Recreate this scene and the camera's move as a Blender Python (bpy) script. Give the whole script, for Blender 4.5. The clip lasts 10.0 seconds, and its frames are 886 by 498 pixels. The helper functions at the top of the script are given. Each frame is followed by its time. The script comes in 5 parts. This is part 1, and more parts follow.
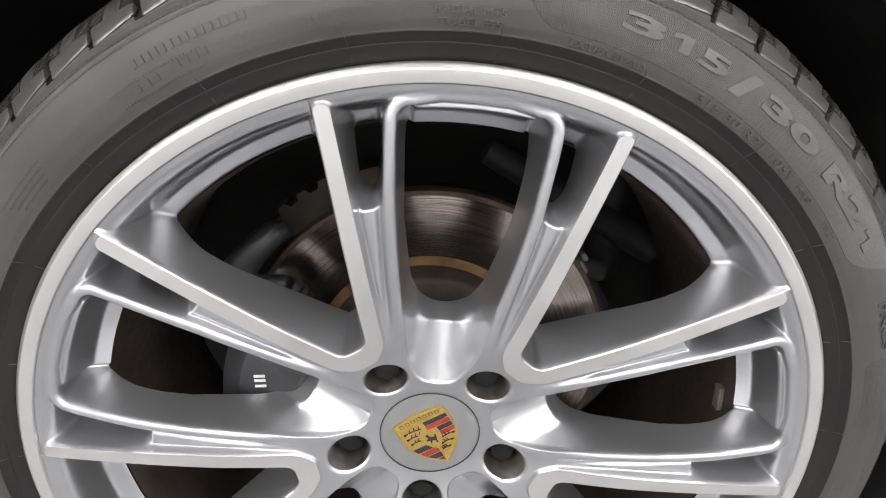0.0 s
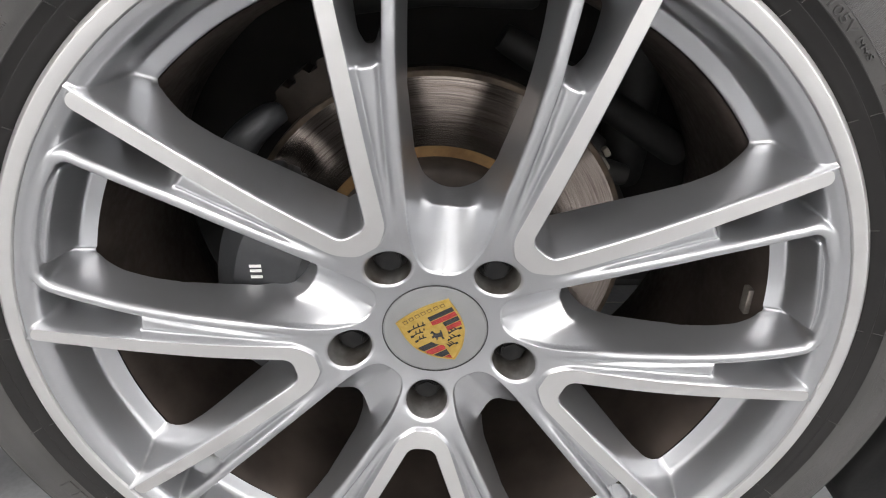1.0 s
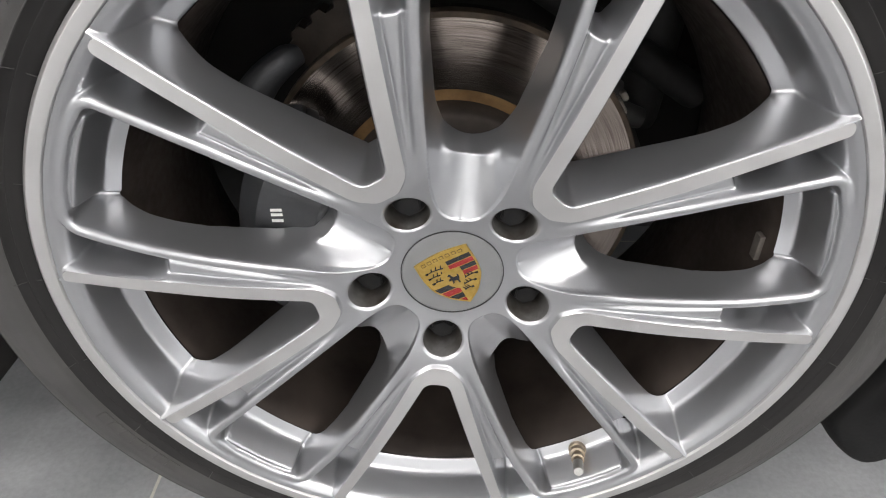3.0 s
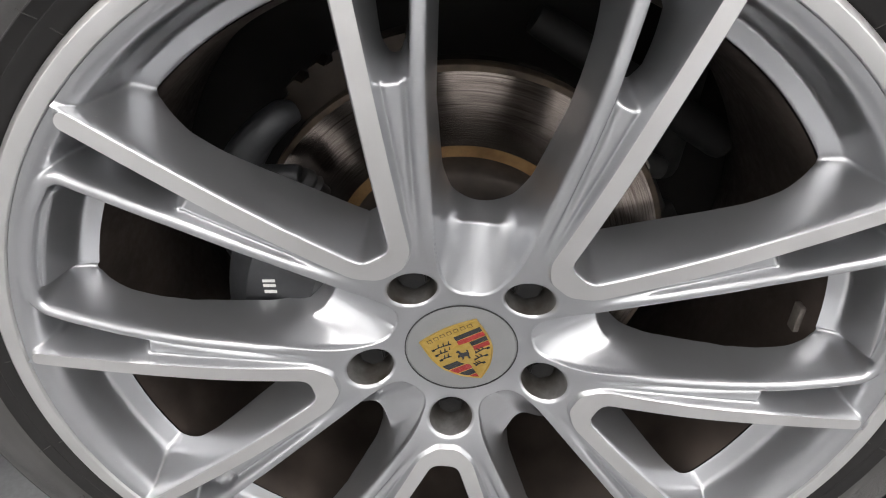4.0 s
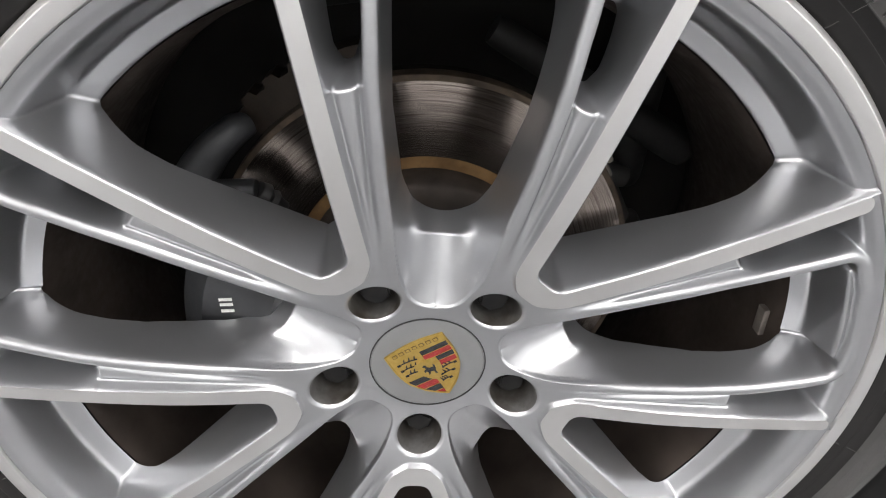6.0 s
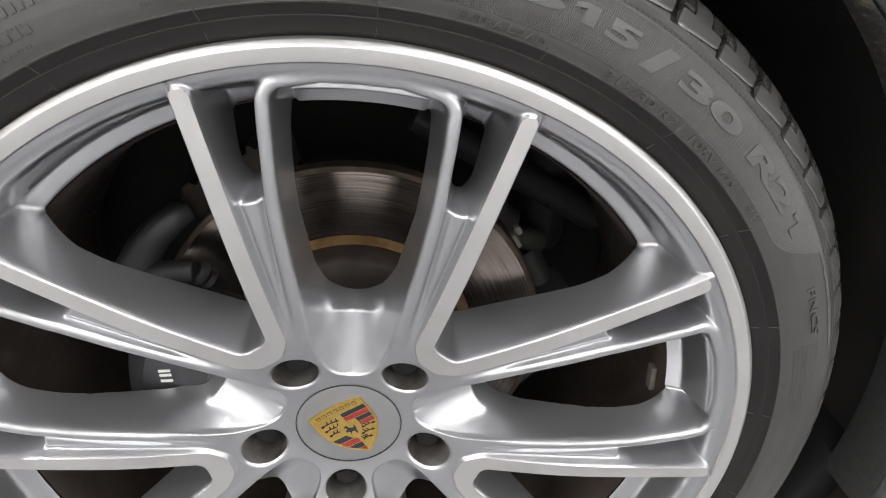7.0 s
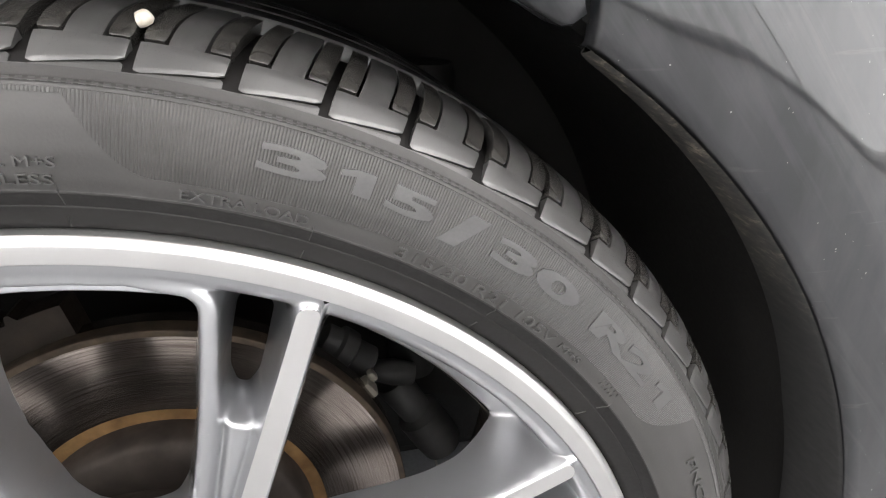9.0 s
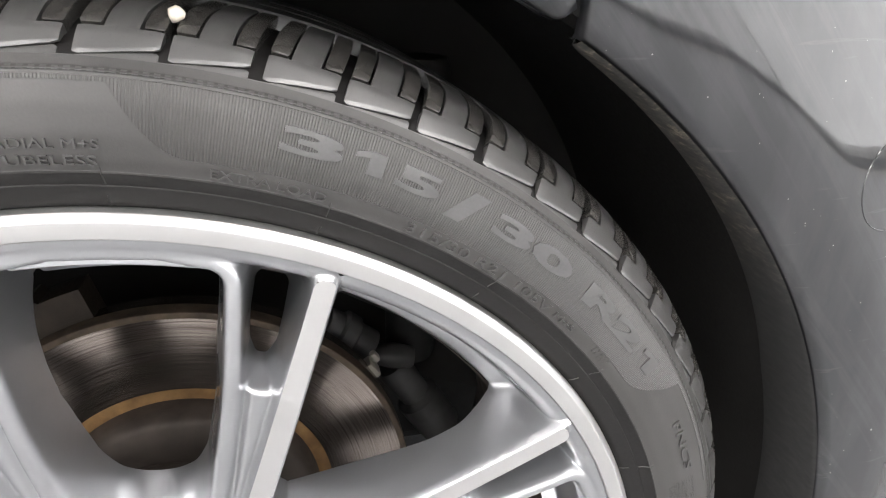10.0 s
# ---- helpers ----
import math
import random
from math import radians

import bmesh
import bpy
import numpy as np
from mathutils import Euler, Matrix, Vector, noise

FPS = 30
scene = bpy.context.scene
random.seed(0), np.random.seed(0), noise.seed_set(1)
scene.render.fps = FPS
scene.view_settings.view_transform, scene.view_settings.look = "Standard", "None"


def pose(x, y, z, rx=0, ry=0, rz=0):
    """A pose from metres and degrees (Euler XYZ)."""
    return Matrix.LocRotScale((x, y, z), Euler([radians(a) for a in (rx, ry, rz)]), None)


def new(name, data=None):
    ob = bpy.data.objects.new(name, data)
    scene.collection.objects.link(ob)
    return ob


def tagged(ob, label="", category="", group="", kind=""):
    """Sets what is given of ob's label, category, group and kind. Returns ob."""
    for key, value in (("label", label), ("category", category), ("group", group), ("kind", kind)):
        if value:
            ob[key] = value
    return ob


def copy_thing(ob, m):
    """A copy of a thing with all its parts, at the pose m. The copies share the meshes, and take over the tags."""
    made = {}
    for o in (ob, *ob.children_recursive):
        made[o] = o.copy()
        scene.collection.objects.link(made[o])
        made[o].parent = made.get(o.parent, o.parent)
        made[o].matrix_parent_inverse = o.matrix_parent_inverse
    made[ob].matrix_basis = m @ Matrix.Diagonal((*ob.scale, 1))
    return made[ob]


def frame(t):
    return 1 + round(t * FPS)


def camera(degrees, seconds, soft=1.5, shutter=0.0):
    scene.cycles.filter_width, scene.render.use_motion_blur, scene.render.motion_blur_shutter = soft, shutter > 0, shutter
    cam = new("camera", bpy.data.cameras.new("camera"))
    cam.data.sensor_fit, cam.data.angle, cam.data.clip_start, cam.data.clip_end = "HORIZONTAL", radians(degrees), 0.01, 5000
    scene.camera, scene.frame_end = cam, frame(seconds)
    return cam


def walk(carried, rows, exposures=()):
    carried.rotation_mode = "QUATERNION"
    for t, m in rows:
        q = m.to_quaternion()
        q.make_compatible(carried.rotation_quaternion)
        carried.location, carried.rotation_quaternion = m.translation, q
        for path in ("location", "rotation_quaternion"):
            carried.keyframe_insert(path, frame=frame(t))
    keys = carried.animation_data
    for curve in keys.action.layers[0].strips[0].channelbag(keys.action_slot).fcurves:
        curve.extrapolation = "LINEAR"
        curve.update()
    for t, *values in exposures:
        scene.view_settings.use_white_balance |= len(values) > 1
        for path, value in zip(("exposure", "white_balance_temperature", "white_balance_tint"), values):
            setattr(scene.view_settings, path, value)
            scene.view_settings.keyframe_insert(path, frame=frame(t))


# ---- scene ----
cam = camera(71.96, 10.0, soft=1.1)
ZC = 0.350                       # height of the wheel's centre over the floor
PATH = [
    (0, -0.0048, -0.3364, 0.3293, -2.31, -24.60, 0.00),
    (0.5, -0.0024, -0.3301, 0.3110, -0.78, -26.94, 0.03),
    (1, 0.0030, -0.3237, 0.2751, -0.47, -29.80, 0.05),
    (1.5, 0.0096, -0.3280, 0.2423, -0.44, -33.74, 0.11),
    (2, 0.0124, -0.3309, 0.2365, -0.28, -36.10, 0.01),
    (3.5, -0.0142, -0.3137, 0.3050, 0.21, -36.07, -0.13),
    (4, -0.0085, -0.2708, 0.2959, 0.53, -34.58, 0.25),
    (4.5, -0.0053, -0.2347, 0.2726, -0.72, -33.01, 0.04),
    (5, -0.0120, -0.2299, 0.2715, -1.87, -33.33, -0.31),
    (6.5, 0.0169, -0.2882, 0.3107, -2.99, -32.02, 0.19),
    (7, 0.0478, -0.2965, 0.3410, -4.16, -30.02, 0.28),
    (7.5, 0.0548, -0.2835, 0.3619, -7.54, -27.74, 0.71),
    (8, 0.0785, -0.2547, 0.3687, -9.89, -24.85, 1.23),
    (8.5, 0.1130, -0.2211, 0.3660, -11.47, -24.38, 0.99),
    (9, 0.1231, -0.2117, 0.3612, -12.11, -24.32, 0.86),
    (9.5, 0.1251, -0.2177, 0.3599, -12.72, -24.31, 0.95),
    (10, 0.1118, -0.2340, 0.3615, -13.20, -24.46, 1.01),
]
walk(cam, [(t, pose(x, y, z + ZC, 90 + pitch, roll, yaw)) for t, x, y, z, yaw, pitch, roll in PATH],
     [(0.0, 0.32), (1.0, 0.25), (1.5, 0.14), (2.0, -0.08), (3.5, 0.0), (4.5, 0.0), (6.5, 0.0), (7.0, 0.07), (7.5, 0.26), (8.5, 0.58), (9.0, 0.62), (10.0, 0.74)])

# ---------------------------------------------------------------- light
scene.view_settings.exposure = 0.0
world = bpy.data.worlds.new("world")
scene.world = world
world.use_nodes = True
world.node_tree.nodes["Background"].inputs[0].default_value = (0.8, 0.9, 1.0, 1)
world.node_tree.nodes["Background"].inputs[1].default_value = 0.05

PHI = 6.34                       # how far the wheel has rolled from its upright position, degrees


# ---------------------------------------------------------------- materials
def material(name):
    m = bpy.data.materials.new(name)
    m.use_nodes = True
    nt = m.node_tree
    return m, nt, nt.nodes["Principled BSDF"]


def put(b, **kw):
    for k, v in kw.items():
        key = {"base": "Base Color", "metal": "Metallic", "rough": "Roughness", "coat": "Coat Weight",
               "coat_rough": "Coat Roughness", "ior": "IOR", "spec": "Specular IOR Level", "coat_ior": "Coat IOR"}[k]
        if key == "Base Color":
            v = (*v, 1)
        b.inputs[key].default_value = v


def noise_node(nt, scale, detail=4.0, rough=0.55, stretch=None, coord="Object"):
    tc = nt.nodes.new("ShaderNodeTexCoord")
    n = nt.nodes.new("ShaderNodeTexNoise")
    n.inputs["Scale"].default_value = scale
    n.inputs["Detail"].default_value = detail
    n.inputs["Roughness"].default_value = rough
    if stretch:
        mp = nt.nodes.new("ShaderNodeMapping")
        mp.inputs["Scale"].default_value = stretch
        nt.links.new(tc.outputs[coord], mp.inputs[0])
        nt.links.new(mp.outputs[0], n.inputs["Vector"])
    else:
        nt.links.new(tc.outputs[coord], n.inputs["Vector"])
    return n


def ramp(nt, fac, stops):
    r = nt.nodes.new("ShaderNodeValToRGB")
    while len(r.color_ramp.elements) < len(stops):
        r.color_ramp.elements.new(0.5)
    for e, (p, c) in zip(r.color_ramp.elements, stops):
        e.position = p
        e.color = (*c, 1) if len(c) == 3 else c
    nt.links.new(fac, r.inputs[0])
    return r


def mix(nt, fac, a, b):
    m = nt.nodes.new("ShaderNodeMix")
    m.data_type = "RGBA"
    for sock, v in ((m.inputs[0], fac), (m.inputs[6], a), (m.inputs[7], b)):
        if hasattr(v, "is_output"):
            nt.links.new(v, sock)
        elif isinstance(v, tuple):
            sock.default_value = (*v, 1)
        else:
            sock.default_value = v
    return m.outputs[2]


def grey(v):
    return (v, v, v)


def bump(nt, b, height, strength, dist):
    n = nt.nodes.new("ShaderNodeBump")
    n.inputs["Strength"].default_value = strength
    n.inputs["Distance"].default_value = dist
    nt.links.new(height, n.inputs["Height"])
    nt.links.new(n.outputs[0], b.inputs["Normal"])
    return n


def vary(name, lo, hi, scale, rough=(0.4, 0.5), metal=0.0, bump_at=None, stretch=None, fine=None, place=False, **kw):
    """A surface between two colours at one scale, with a second, finer grain."""
    m, nt, b = material(name)
    n1 = noise_node(nt, scale, 3, 0.5, stretch)
    n2 = noise_node(nt, fine or scale * 9, 3, 0.6, stretch)
    if place:
        where = nt.nodes.new("ShaderNodeNewGeometry")
        for n in (n1, n2):
            nt.links.new(where.outputs["Position"], n.inputs["Vector"])
    c1 = ramp(nt, n1.outputs[0], [(0.32, lo), (0.68, hi)])
    c2 = ramp(nt, n2.outputs[0], [(0.3, grey(0.82)), (0.7, grey(1.0))])
    mm = nt.nodes.new("ShaderNodeMix")
    mm.data_type, mm.blend_type = "RGBA", "MULTIPLY"
    mm.inputs[0].default_value = 1.0
    nt.links.new(c1.outputs[0], mm.inputs[6])
    nt.links.new(c2.outputs[0], mm.inputs[7])
    nt.links.new(mm.outputs[2], b.inputs["Base Color"])
    r = ramp(nt, n2.outputs[0], [(0.3, grey(rough[0])), (0.7, grey(rough[1]))])
    nt.links.new(r.outputs[0], b.inputs["Roughness"])
    put(b, metal=metal, **kw)
    if bump_at:
        bump(nt, b, n2.outputs[0], bump_at[0], bump_at[1])
    return m


def silver_paint():
    m, nt, b = material("silver_paint")
    n = noise_node(nt, 9, 4, 0.6)
    c = ramp(nt, n.outputs[0], [(0.3, (0.435, 0.441, 0.455)), (0.7, (0.47, 0.476, 0.49))])
    sp = noise_node(nt, 620, 1, 0.5)
    specks = ramp(nt, sp.outputs[0], [(0.745, grey(0.0)), (0.80, grey(0.35))])
    film = ramp(nt, noise_node(nt, 38, 5, 0.65).outputs[0], [(0.48, grey(0.0)), (0.78, grey(0.10))])
    col = mix(nt, film.outputs[0], c.outputs[0], (0.30, 0.28, 0.26))
    nt.links.new(mix(nt, specks.outputs[0], col, (0.62, 0.60, 0.57)), b.inputs["Base Color"])
    put(b, rough=0.335, metal=0.91, coat=1.0, coat_rough=0.09, coat_ior=1.6)
    return m


def machined():
    m, nt, b = material("machined_aluminium")
    n = noise_node(nt, 30, 3, 0.5)
    fl = noise_node(nt, 1500, 2, 0.5)
    c = ramp(nt, n.outputs[0], [(0.3, (0.64, 0.633, 0.625)), (0.7, (0.69, 0.683, 0.675))])
    nt.links.new(c.outputs[0], b.inputs["Base Color"])
    r = ramp(nt, fl.outputs[0], [(0.3, grey(0.36)), (0.7, grey(0.44))])
    nt.links.new(r.outputs[0], b.inputs["Roughness"])
    put(b, metal=0.95, coat=0.3, coat_rough=0.2)
    return m


SILVER = silver_paint()
MACHINED = machined()
RUBBER = vary("tyre_rubber", (0.041, 0.0395, 0.038), (0.061, 0.0585, 0.0565), 14, (0.40, 0.54), bump_at=(0.10, 0.0005), fine=900)
RUBBER_DARK = vary("dark_rubber", (0.012, 0.0112, 0.011), (0.017, 0.016, 0.0155), 20, (0.55, 0.68), fine=500, spec=0.3)
RUBBER_TREAD = vary("tread_rubber", (0.058, 0.0567, 0.0555), (0.074, 0.0725, 0.071), 40, (0.27, 0.34), fine=2600, spec=1.0)
# darker copy of the tread rubber: the crown's dim reflections are in its colour
RUBBER_CROWN = vary("dark_crown_rubber", (0.034, 0.032, 0.030), (0.052, 0.0495, 0.046), 90, (0.22, 0.30), fine=4000, spec=0.9)
LINER = vary("arch_liner_plastic", (0.023, 0.0218, 0.021), (0.034, 0.0322, 0.031), 12, (0.7, 0.85), fine=300, spec=0.25)
# darker copy of the liner plastic: the lower end's dimness is put into colour
LINER_DARK = vary("dark_liner_plastic", (0.008, 0.008, 0.008), (0.014, 0.0138, 0.0135), 12, (0.7, 0.85), fine=300, spec=0.2)
DARK = vary("underbody_dark", (0.010, 0.010, 0.010), (0.022, 0.021, 0.020), 9, (0.6, 0.8))
DUSTY = vary("brake_dust_barrel", (0.024, 0.0175, 0.014), (0.078, 0.061, 0.051), 13, (0.45, 0.7), metal=0.3)
HOLE = vary("bare_bolt_bore", (0.075, 0.064, 0.052), (0.21, 0.206, 0.20), 45, (0.34, 0.46), metal=0.6)
BOLT = vary("black_bolt_steel", (0.005, 0.005, 0.0055), (0.014, 0.0135, 0.013), 120, (0.38, 0.5), spec=0.35)
CAP = vary("cap_grey", (0.235, 0.237, 0.240), (0.255, 0.257, 0.26), 60, (0.36, 0.42), metal=0.35, fine=1500)


# ---------------------------------------------------------------- mesh helpers
def mesh_ob(name, verts, faces, mat, parent=None, label="", normals=None, smooth=True):
    me = bpy.data.meshes.new(name)
    me.from_pydata([tuple(v) for v in verts], [], faces)
    for m in (mat if isinstance(mat, (list, tuple)) else [mat]):
        me.materials.append(m)
    me.polygons.foreach_set("use_smooth", [smooth] * len(me.polygons))
    if normals is not None:
        me.normals_split_custom_set_from_vertices([tuple(n) for n in normals])
    me.update()
    ob = new(name, me)
    if parent is not None:
        ob.parent = parent
    if label:
        ob["label"] = label
    return ob


def part(name, bm, mat, parent, label="", smooth=False, angle=35):
    """Links a bmesh as one mesh object under a thing or a part."""
    bmesh.ops.recalc_face_normals(bm, faces=bm.faces)
    me = bpy.data.meshes.new(name)
    for f in bm.faces:
        f.smooth = smooth
    if smooth:
        for e in bm.edges:
            e.smooth = len(e.link_faces) == 2 and e.calc_face_angle(0) < radians(angle)
    bm.to_mesh(me)
    bm.free()
    me.materials.append(mat)
    ob = new(name, me)
    if parent is not None:
        ob.parent = parent
    if label:
        ob["label"] = label
    return ob


def thing(name, label, category, at=(0, 0, ZC), group="", kind=""):
    ob = new(name)
    ob.location = at
    ob.empty_display_size = 0.05
    return tagged(ob, label, category, group, kind)


def lathe(profile, a0=0.0, a1=360.0, n=256):
    """A bmesh turned round the axle (y) from points (radius, y)."""
    bm = bmesh.new()
    full = abs(a1 - a0) >= 359.9
    cols = n if full else n + 1
    ring = []
    for i in range(cols):
        a = radians(a0 + (a1 - a0) * i / n)
        ring.append([bm.verts.new((r * math.sin(a), y, r * math.cos(a))) for r, y in profile])
    for i in range(n):
        p, q = ring[i], ring[(i + 1) % cols]
        for j in range(len(profile) - 1):
            bm.faces.new((p[j], p[j + 1], q[j + 1], q[j]))
    return bm


def rounded(profile, radius, steps=5):
    """The profile with its inner corners rounded off."""
    out = [profile[0]]
    for a, b, c in zip(profile, profile[1:], profile[2:]):
        a, b, c = Vector(a), Vector(b), Vector(c)
        u, v = (a - b), (c - b)
        k = min(radius, u.length * 0.45, v.length * 0.45)
        p, q = b + u.normalized() * k, b + v.normalized() * k
        for i in range(steps + 1):
            t = i / steps
            out.append(tuple((1 - t) ** 2 * p + 2 * t * (1 - t) * b + t * t * q))
    out.append(profile[-1])
    return out


def box(bm, x0, x1, y0, y1, z0, z1):
    vs = [bm.verts.new((x, y, z)) for x in (x0, x1) for y in (y0, y1) for z in (z0, z1)]
    for f in ((0, 1, 3, 2), (4, 6, 7, 5), (0, 4, 5, 1), (2, 3, 7, 6), (0, 2, 6, 4), (1, 5, 7, 3)):
        bm.faces.new([vs[i] for i in f])


def bevel_all(bm, w, seg=2):
    bmesh.ops.bevel(bm, geom=bm.edges[:], offset=w, segments=seg, affect="EDGES", profile=0.5)


def turn(a):
    """The turn about the axle that carries the top clockwise by a degrees, as seen from outside."""
    return Matrix.Rotation(radians(a), 4, "Y")


# ---------------------------------------------------------------- the room
def room():
    tile = vary("floor_tile_grey", (0.22, 0.224, 0.232), (0.33, 0.334, 0.342), 7.0, (0.35, 0.5), bump_at=(0.05, 0.001), fine=150, place=True)
    grout = vary("grout", (0.46, 0.43, 0.39), (0.56, 0.53, 0.48), 30, (0.7, 0.9))
    wall = vary("white_wall", (0.74, 0.74, 0.73), (0.80, 0.80, 0.79), 2, (0.7, 0.8))
    above = vary("grey_ceiling", (0.36, 0.36, 0.36), (0.42, 0.42, 0.42), 2, (0.7, 0.8))
    base = vary("dark_skirting", (0.012, 0.012, 0.013), (0.02, 0.02, 0.021), 5, (0.4, 0.5))
    bm = bmesh.new()
    box(bm, -6, 6, -5, 5, -0.1, -0.0007)
    floor = tagged(part("floor", bm, grout, None), "grey porcelain tiled floor with thin pale joints", "floor", kind="structure")
    X0, Y0, S, G = -0.338, -0.62, 0.597, 0.0034
    bm = bmesh.new()
    box(bm, G / 2, S - G / 2, G / 2, S - G / 2, -0.004, 0.0)
    bmesh.ops.bevel(bm, geom=[e for e in bm.edges if all(v.co.z > -0.001 for v in e.verts)], offset=0.0008, segments=1, affect="EDGES")
    first = part("tile", bm, tile, floor)
    for i in range(-6, 7):
        for j in range(-6, 8):
            ob = first if (i, j) == (-6, -6) else new("tile", first.data)
            ob.parent = floor
            ob.location = (X0 + i * S, Y0 + j * S, 0)
    bm = bmesh.new()
    for i in range(-10, 11):
        for j in range(-8, 10):
            x, y = X0 + i * S, Y0 + j * S
            if not (-6 <= i < 7 and -6 <= j < 8) and -6 < x and x + S < 6 and -5 < y and y + S < 5:
                box(bm, x + G / 2, x + S - G / 2, y + G / 2, y + S - G / 2, -0.004, 0.0)
    tagged(part("far_tiling", bm, tile, floor), kind="stuff")
    for nm, b in (("wall_front", (-6, 6, -5.2, -5, 0, 3.2)), ("wall_back", (-6, 6, 5, 5.2, 0, 3.2)),
                  ("wall_left", (-6.2, -6, -5.2, 5.2, 0, 3.2)), ("wall_right", (6, 6.2, -5.2, 5.2, 0, 3.2))):
        bm = bmesh.new()
        box(bm, *b)
        tagged(part(nm, bm, wall, None), "plain white painted showroom wall", "wall", kind="structure")
    # two framed glowing panels, added out of view to brighten wheel and bodywork
    panes = []
    for strength in FILL_GLOW:
        fill_m, nt, b = material("daylight")
        put(b, base=grey(0.8))
        b.inputs["Emission Color"].default_value = (0.98, 0.99, 1.0, 1)
        b.inputs["Emission Strength"].default_value = strength
        panes.append(fill_m)
    frame_m, nt, b = material("fill_frame_white")
    put(b, base=grey(0.7), rough=0.4)
    for nm, flip in (("fill_panel_1", 0), ("fill_panel_2", 1)):
        fill_panel = thing(nm, "wide bright shop window in a white frame", "window", (0, -4.995, 0) if flip == 0 else (5.995, -1.4, 0), kind="structure")
        fill_panel.rotation_euler = (0, 0, 0) if flip == 0 else (0, 0, radians(90))
        half = 5.9 if flip == 0 else 3.52
        bm = bmesh.new()
        box(bm, -half, half, 0.0, 0.01, 0.25, 2.8)
        part("pane", bm, panes[flip], fill_panel, "bright white daylight pane")
        for x0, x1, z0, z1 in ((-half - 0.08, half + 0.08, 0.19, 0.25), (-half - 0.08, half + 0.08, 2.8, 2.88), (-half - 0.08, -half, 0.25, 2.8), (half, half + 0.08, 0.25, 2.8)):
            bm = bmesh.new()
            box(bm, x0, x1, 0.0, 0.03, z0, z1)
            part("frame", bm, frame_m, fill_panel)
    bm = bmesh.new()
    box(bm, -6.2, 6.2, -5.2, 5.2, 3.2, 3.3)
    tagged(part("ceiling", bm, above, None), "plain grey showroom ceiling", "ceiling", kind="structure")
    for b in ((-6, 6, -4.998, -4.98, 0.0, 0.13), (5.98, 5.998, -4.97, 5, 0.0, 0.13), (-5.998, -5.98, -4.97, 5, 0.0, 0.13)):
        bm = bmesh.new()
        box(bm, *b)
        tagged(part("baseboard", bm, base, None), "dark skirting along the white wall", "baseboard", kind="structure")
    return floor


def ceiling_lights():
    frame_m, nt, b = material("lamp_frame")
    put(b, base=grey(0.7), rough=0.4)
    glow, nt, b = material("lamp_diffuser")
    put(b, base=grey(0.9), rough=0.5)
    b.inputs["Emission Color"].default_value = (1.0, 0.968, 0.950, 1)
    b.inputs["Emission Strength"].default_value = LAMP
    first = None
    for x, y in LAMPS:
        if first is None:
            first = thing("ceiling_light", "long white panel lamp set under the ceiling", "ceiling light", (x, y, 3.17), "ceiling lamps")
            bm = bmesh.new()
            box(bm, -2.02, 2.02, -0.24, 0.24, -0.01, 0.03)
            part("frame", bm, frame_m, first)
            bm = bmesh.new()
            box(bm, -2.0, 2.0, -0.22, 0.22, -0.02, -0.0105)
            part("diffuser", bm, glow, first, "glowing white diffuser")
        else:
            copy_thing(first, pose(x, y, 3.17))


LAMP = 10.0
# strength of the two added glowing panels, front and right
FILL_GLOW = (0.8, 1.2)
LAMPS = [(x, y) for y in (-4.3, -3.3, -2.3, -1.3) for x in (-2.6, 2.6)]
room()
ceiling_lights()


# ---------------------------------------------------------------- the wheel's face, as a height over its plane
def smooth_table(xs, ys, lo, hi, width):
    """A function through the points, with its kinks smoothed over width."""
    g = np.linspace(lo - 4 * width, hi + 4 * width, 3000)
    v = np.interp(g, xs, ys)
    v[g < xs[0]] = ys[0] + (g[g < xs[0]] - xs[0]) * (ys[1] - ys[0]) / (xs[1] - xs[0])
    v[g > xs[-1]] = ys[-1] + (g[g > xs[-1]] - xs[-1]) * (ys[-1] - ys[-2]) / (xs[-1] - xs[-2])
    step = g[1] - g[0]
    k = np.exp(-0.5 * (np.arange(-int(4 * width / step), int(4 * width / step) + 1) * step / width) ** 2)
    pad = len(k) // 2
    vp = np.concatenate([np.full(pad, v[0]), v, np.full(pad, v[-1])])
    sm = np.convolve(vp, k / k.sum(), "valid")
    return lambda q: np.interp(q, g, sm)


def round_corners(pts, radii, steps=16):
    out = []
    n = len(pts)
    for i in range(n):
        b = np.array(pts[i])
        u, v = np.array(pts[i - 1]) - b, np.array(pts[(i + 1) % n]) - b
        lu, lv = np.hypot(*u), np.hypot(*v)
        u, v = u / lu, v / lv
        if radii[i] <= 0:
            out.append(b)
            continue
        half = math.acos(max(-1, min(1, float(u @ v)))) / 2
        k = min(radii[i] / math.tan(half), lu * 0.48, lv * 0.48)
        for t in np.linspace(0, 1, steps):
            out.append((1 - t) ** 2 * (b + u * k) + 2 * t * (1 - t) * b + t * t * (b + v * k))
    return np.array(out)


